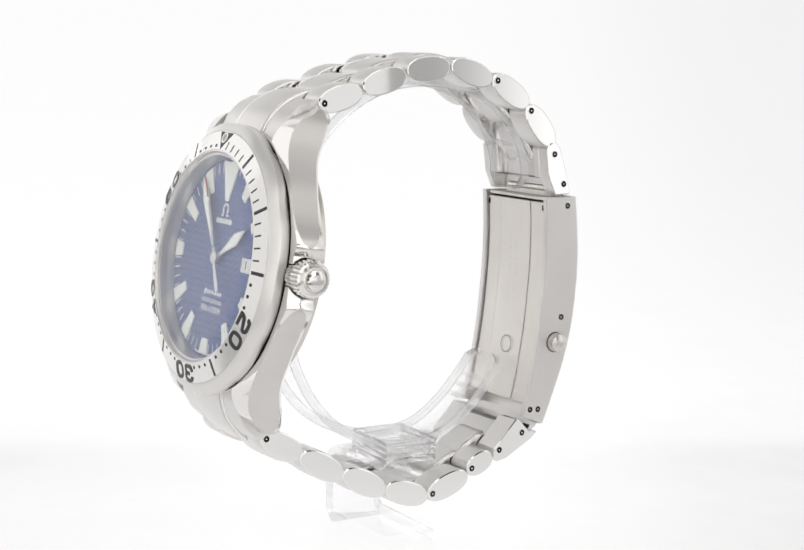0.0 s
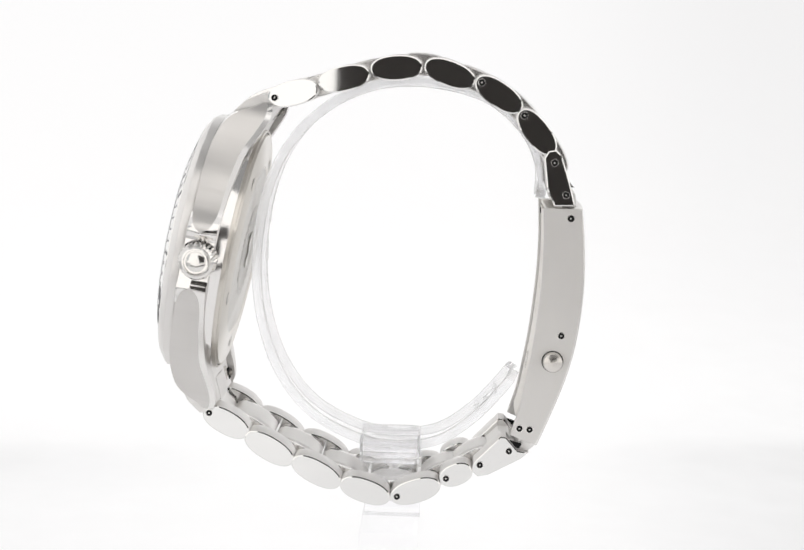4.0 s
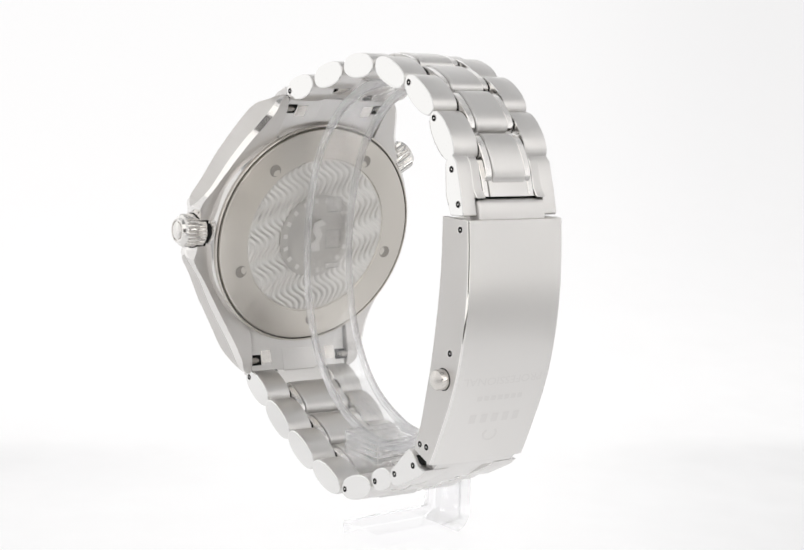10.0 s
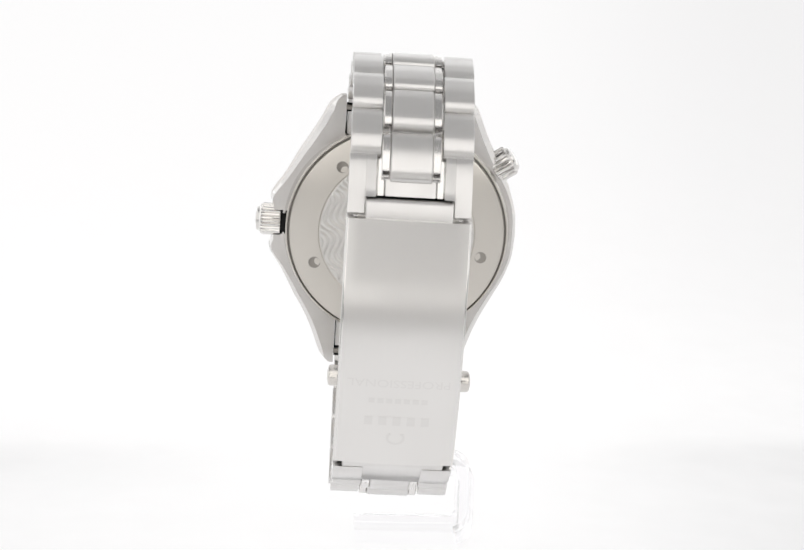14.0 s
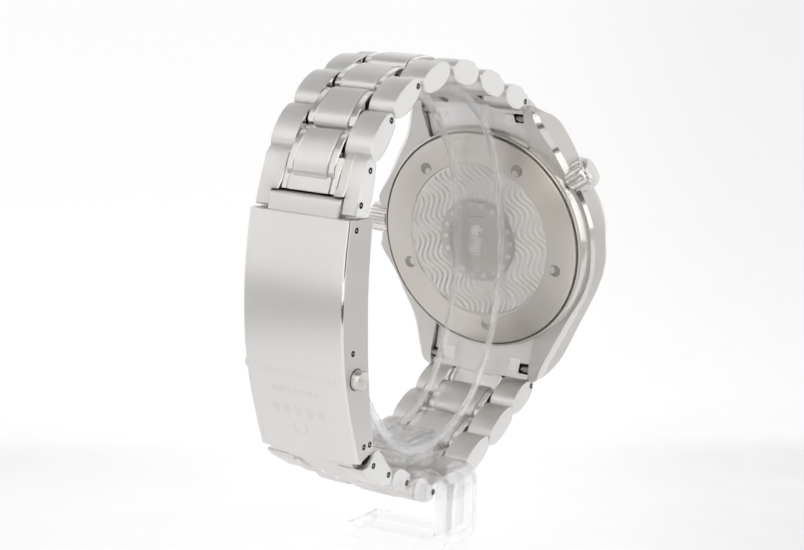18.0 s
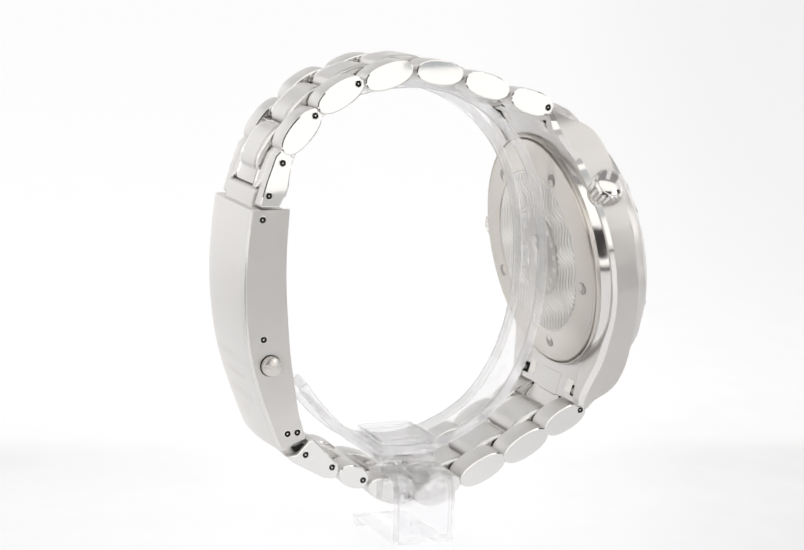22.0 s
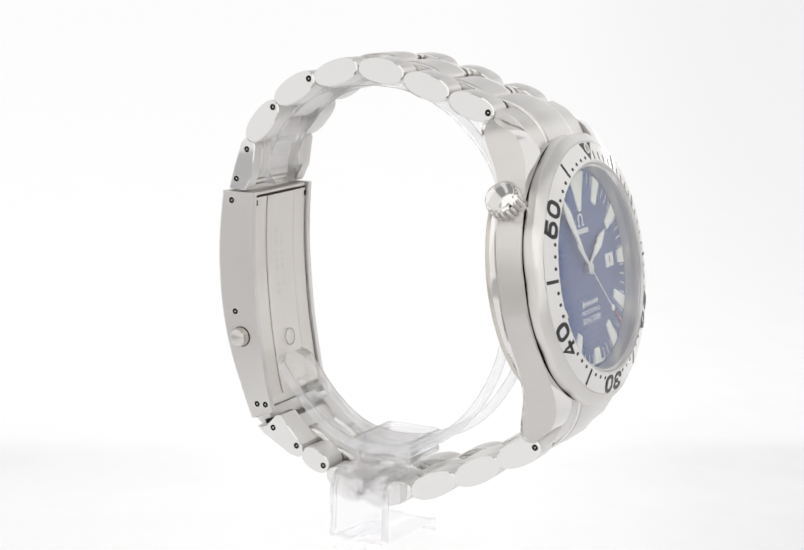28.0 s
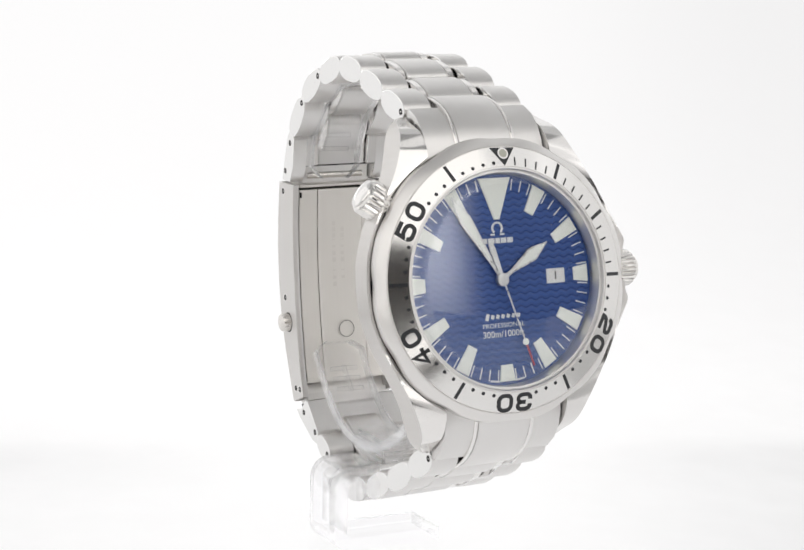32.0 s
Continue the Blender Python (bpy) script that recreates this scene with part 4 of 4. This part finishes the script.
def clasp_cover():
    """The cover: bowed along its length and a little across it, with bevelled long edges."""
    bm = bmesh.new()
    xs = [-9.05, -8.93, -8.75, -7, -5, -3, -1, 1, 3, 5, 7, 8.75, 8.93, 9.05]
    lift = [-0.2, -0.06, 0, 0, 0, 0, 0, 0, 0, 0, 0, 0, -0.06, -0.2]
    outer = [[bm.verts.new((x + KX, y + d + bow(z) * (0.5 - (x / 9) ** 2), z)) for x, d in zip(xs, lift)] for y, z in OUTER]
    inside = [[bm.verts.new((x + KX, y - 1.4, z + 0.1)) for x in xs] for y, z in OUTER]
    n = len(xs)
    for k in range(len(OUTER) - 1):
        for i in range(n - 1):
            f = bm.faces.new((outer[k][i], outer[k][i + 1], outer[k + 1][i + 1], outer[k + 1][i]))
            f.material_index = 1 if i in (0, 1, n - 3, n - 2) else 0
            bm.faces.new((inside[k][i], inside[k][i + 1], inside[k + 1][i + 1], inside[k + 1][i]))
        for i in (0, n - 1):
            bm.faces.new((outer[k][i], inside[k][i], inside[k + 1][i], outer[k + 1][i]))
    for k in (0, len(OUTER) - 1):
        for i in range(n - 1):
            bm.faces.new((outer[k][i], outer[k][i + 1], inside[k][i + 1], inside[k][i]))
    return bm


clasp = part("clasp", clasp_cover(), [brushed_up, polished], watch, "long brushed steel folding clasp cover")
for s in (-1, 1):
    x0, x1 = sorted((s * 9.06, s * 8.0))
    part("clasp_wall", prism([(y - 0.22 - 0.5 * bow(z), z) for y, z in OUTER] + INNER[::-1], x0 + KX, x1 + KX, 0.15, 2), brushed_wall, clasp, "brushed side wall of the clasp")
    for y, z in ((26.5, 58.0), (25.8, 39.6), (19.9, 24.6), (21.5, 24.5)):
        pin(clasp, s * 9.05 + KX, y, z, s)
    part("push_button", lathe([(0, -0.6), (1.55, -0.6), (1.55, 1.15), (1.4, 1.4), (0.8, 1.58), (0, 1.63)], 32), satin, clasp, "round steel push button", mm(s * 9.0 + KX, 24.6, 35.5, 0, 90 * s, 0))
    # thin black ring painted in for the button's slight shadow
    part("button_shade", lathe([(1.56, 0.0), (1.7, 0.0), (1.7, 0.03), (1.56, 0.03), (1.56, 0.0)], 32), dark, clasp, "", mm(s * 9.05 + KX, 24.6, 35.5, 0, 90 * s, 0))
LEAF = [(y, z) for y, z in INNER if 25.2 < z < 58.6]
for x0, x1, lift in ((-7.7, -4.35, 0.4), (-4.25, 4.0, 0.28), (4.1, 7.7, 0.4)):
    strip = [(y + lift, z) for y, z in LEAF] + [(y + 1.6, z) for y, z in LEAF[::-1]]
    part("folding_leaf", prism(strip, x0 + KX, x1 + KX, 0.1, 1), leaf_steel, clasp, "folded brushed steel leaf inside the clasp")
# black sheet in place of the shade behind the leaf
part("leaf_back_shade", prism([(y + 1.7, z) for y, z in LEAF] + [(y + 2.2, z) for y, z in LEAF[::-1]], -7.95 + KX, 7.95 + KX), dark, clasp, "black sheet for the shade behind the leaf")
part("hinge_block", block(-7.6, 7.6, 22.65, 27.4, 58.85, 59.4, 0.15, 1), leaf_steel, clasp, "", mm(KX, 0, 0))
# black plate for the shade in the slot over the leaf
part("leaf_slot_shade", block(-7.9, 7.9, 23.7, 24.2, 55.0, 59.2, 0), dark, clasp, "black plate for the shade in the slot above the leaf", mm(KX, 0, 0))
for t in (-1, 1):
    # black blocks, a little proud, for the shaded corner gaps
    part("leaf_corner_shade", block(t * 7.5 - 0.15, t * 7.5 + 0.15, 22.55, 23.2, 57.2, 58.1, 0), dark, clasp, "", mm(KX, 0, 0))
bar_leaf = mesh_of("engraved_bar", block(-0.012, 0.012, -0.3, 0.3, -0.4, 0.4, 0), leaf_mark)
for x, z0, count in ((-1.3, 42.0, 11), (0.3, 43.0, 9)):
    for k in range(count):
        z = z0 + 1.05 * k
        y = min(INNER, key=lambda p: abs(p[1] - z))[0] + 0.28
        part("engraved_bar", bar_leaf, None, clasp, "", mm(x + KX, y, z, 0, 0, 90))
part("leaf_mark", lathe([(1.35, 0), (1.46, 0), (1.46, 0.03), (1.35, 0.03), (1.35, 0)], 32), recess, clasp, "faint ring mark", mm(0.6, 21.0, 34.2, 82, 0, 0))
part("hinge_tab", prism([(25.0, 58.6), (27.7, 58.6), (27.2, 61.5), (26.9, 62.1), (26.5, 62.35), (25.2, 62.35)], -6.35 + KX, 6.35 + KX, 0.4, 3), brushed, clasp, "hinge tab at the clasp's upper end")
# black bar in place of the shade inside the upper hinge
part("hinge_gap_shade", block(-6.3, 6.3, 24.9, 25.5, 62.2, 62.75, 0), dark, clasp, "black bar for the shade in the hinge slot", mm(KX, 0, 0))
part("hinge_bar", lathe([(0.6, -5.2), (0.6, 5.2)], 20), satin, clasp, "", mm(KX, 25.4, 60.6, 0, 90, 0))
part("hinge_tab", prism([(20.2, 23.6), (22.8, 22.6), (22.7, 22.0), (22.0, 21.2), (20.9, 20.5), (19.6, 20.6), (19.4, 21.2)], -7.6 + KX, 7.6 + KX, 0.2, 2), brushed, clasp, "hinge tab at the clasp's lower end")


for t in (-1, 1):
    x0, x1 = sorted((t * 7.7, t * 8.5))
    # black wedge that fills in the shade at the lower hinge
    part("hinge_gap_shade", prism([(18.4, 22.5), (20.3, 21.9), (20.0, 21.3), (18.9, 21.6)], x0 + KX, x1 + KX), dark, clasp, "black wedge for the shade at the hinge")


def on_cover(z):
    for (y0, z0), (y1, z1) in zip(OUTER, OUTER[1:]):
        if z1 <= z <= z0:
            t = (z - z0) / (z1 - z0)
            return y0 + (y1 - y0) * t, math.degrees(math.atan2(y1 - y0, z1 - z0))
    return OUTER[-1][0], 0


def engrave(name, me, x, z, label=""):
    y, a = on_cover(z)
    slope = math.degrees(math.atan(math.tan(radians(a)))) if a else 0
    for v in me.vertices:                          # laid onto the bow of the cover
        v.co.z += bow(z) * ((x / 9) ** 2 - ((x + v.co.x * 1000) / 9) ** 2) / 1000
    part(name, me, None, clasp, label, mm(x + KX, y + 0.003 + bow(z) * (0.5 - (x / 9) ** 2), z, -(90 + slope), 0, 0))


engraved = brush("engraved_steel", (0.78, 0.765, 0.75), 0.4, 0.87, 6000, bump=0.05, vary=0.12)
engrave("writing", text_mesh("PROFESSIONAL", 1.75, 0.006, engraved, 1.28), 0, 35.4, "engraved word PROFESSIONAL")
for i in range(7):
    engrave("script_bar", mesh_of("script_bar", block(-0.45, 0.45, -0.4, 0.4, -0.012, 0.012, 0), engraved), -3.9 + 1.3 * i, 32.6)
for i in range(5):
    engrave("wordmark_bar", mesh_of("wordmark_bar", block(-0.6, 0.6, -0.75, 0.75, -0.012, 0.012, 0), engraved), -4.2 + 2.1 * i, 29.3)
engrave("emblem", mesh_of("emblem", prism([(x * 1.5, y * 1.2) for x, y in arch] + [(x * 1.6, y * 1.25) for x, y in inner[::-1]], -0.02, 0.02, 0, 1, "z"), engraved), 0, 26.5)


# ---- the clear acrylic stand ----
stand = tagged(new("watch_stand"), "clear acrylic watch stand with an open ring and footed bracket", "stand")
stand.empty_display_size = 0.01
PATH = [(22.6, 60.0), (22.5, 65.0), (19.5, 71.0), (13.5, 76.0), (5.0, 78.2), (-4.0, 77.8), (-12.0, 74.2), (-18.2, 68.0), (-21.8, 60.0), (-23.3, 50.0), (-22.6, 40.0), (-19.6, 31.0), (-14.0, 23.8), (-6.0, 19.6), (1.0, 18.6), (7.5, 19.8), (13.0, 23.6), (17.5, 28.6), (19.6, 31.6)]


def ring_band(pts, sec):
    """Sweeps a section of (across, out) pairs along the ring."""
    bm = bmesh.new()
    rows = []
    for i, p in enumerate(pts):
        d = (pts[min(i + 1, len(pts) - 1)] - pts[max(i - 1, 0)]).normalized()
        n = Vector((-d.y, d.x))
        taper = min(1.0, 0.55 + 0.075 * min(i, len(pts) - 1 - i))
        rows.append([bm.verts.new((x * taper, p.x + n.x * h, p.y + n.y * h)) for x, h in sec])
    m = len(sec)
    for p, q in zip(rows, rows[1:]):
        for i in range(m):
            j = (i + 1) % m
            bm.faces.new((p[i], p[j], q[j], q[i]))
    bm.faces.new(rows[0])
    bm.faces.new(rows[-1])
    return bm


ring = part("ring", ring_band(spline(PATH, 12), [(-4.05, 0.0), (4.05, 0.0), (4.05, 1.05), (-4.05, 1.05)]), acrylic_band, stand, "open clear ring band with raised rims", mm(-2.4, 0, 0), 30)
for t in (-1, 1):
    part("rim", ring_band(spline(PATH, 12), [(t * x, h) for x, h in ((4.07, -0.05), (4.17, -0.2), (4.5, -0.2), (4.62, -0.05), (4.62, 1.2), (4.5, 1.35), (4.17, 1.35), (4.07, 1.2))]), acrylic_rim, ring, "raised clear rim", None, 30)
for z, h in ((55.5, 1.3), (49.5, 1.6), (45.0, 0.5)):
    part("moulded_bar", block(-1.6, 1.4, -0.15, 0.25, -h, h, 0.12, 1), acrylic, ring, "", mm(0, -21.3 if z > 50 else -21.7, z))
for y, z, a in ((21.3, 66.2, 13), (14.7, 26.6, -44)):
    base = mm(0, y, z, a, 0, 0)
    for dz in ((-1.2, 1.2) if z > 40 else (-2.0, 0.0, 2.0)):
        part("moulded_bar", block(-2.6, 2.4, -0.3, 0.3, -0.35, 0.35, 0.12, 1), acrylic, ring, "", base @ mm(0, 0, dz))
    if z < 40:
        part("moulded_bar", block(-0.4, 0.4, -0.3, 0.3, -2.6, 2.6, 0.12, 1), acrylic, ring, "", base)
# saddle block under the ring: a rounded core with ribs along both long sides
core = [(3.85, 20.6), (3.85, 16.9)] + [(-0.55 + 4.4 * math.cos(radians(-15 * i)), 16.9 + 2.8 * math.sin(radians(-15 * i))) for i in range(1, 12)] + [(-4.95, 16.9), (-4.95, 20.6)]
saddle = part("saddle", prism(core, -5.3, 5.3, 0.25, 2), acrylic_block, stand, "ribbed clear saddle block", None, 30)
for z0, z1 in ((17.0, 17.85), (18.15, 18.85), (19.15, 19.75), (20.05, 20.65)):
    for y0, y1 in ((3.87, 4.25), (-5.35, -4.97)):
        part("saddle_rib", block(-5.2, 5.2, y0, y1, z0, z1, 0.12, 2), acrylic_rib, saddle, "")
    for x0, x1 in ((-5.7, -5.32), (5.32, 5.7)):
        part("saddle_rib", block(x0, x1, -4.85, 3.75, z0, z1, 0.12, 2), acrylic_rib, saddle, "")


def bracket():
    pts = [(5.4, 5.3), (5.4, 3.0), (-10.6, 3.0)]
    for i in range(7):
        a = radians(270 - 15 * i)
        pts.append((-10.6 + 3.2 * math.cos(a), 6.2 + 3.2 * math.sin(a)))
    for i in range(7):
        a = radians(180 - 15 * i)
        pts.append((-10.6 + 3.2 * math.cos(a), 13.4 + 3.2 * math.sin(a)))
    pts += [(-5.9, 16.6), (-5.9, 14.4), (-10.7, 14.4), (-11.4, 13.7), (-11.4, 6.0), (-10.7, 5.3)]
    return prism(pts, -5.15, 4.45, 0.22, 2, "y")


for x in (-8.5, 2.0):
    part("foot_pad", lathe([(0, 1.12), (2.1, 1.12), (2.3, 1.3), (2.3, 2.9), (2.2, 2.98), (0, 2.98)], 32), acrylic_foot, stand, "round clear pad under the foot", mm(x, -0.35, 0))
part("bracket", bracket(), acrylic_foot, stand, "bent clear foot bracket", None, 30)


# ---- what moves ----
def motions():
    steps = [2.0 * i for i in range(17)]
    walk(watch, [(t, watch_pose(t)) for t in steps])
    walk(stand, [(t, stand_pose(t)) for t in steps])
    walk(minute_hand, [(t, HEAD @ pose(0, 0, 0, 0, 0, -6 * (54.25 + t / 60))) for t in (0.0, 16.0, 32.0)])
    ticks = []
    for k in range(33):
        a = HEAD @ pose(0, 0, 0, 0, 0, -6 * (55 + k))
        ticks.append((max(0.0, k - 0.3), a))
        if k < 32:
            ticks.append((k + 0.55, a))
    ticks.append((32.0, HEAD @ pose(0, 0, 0, 0, 0, -6 * 87)))
    walk(second_hand, ticks)


motions()
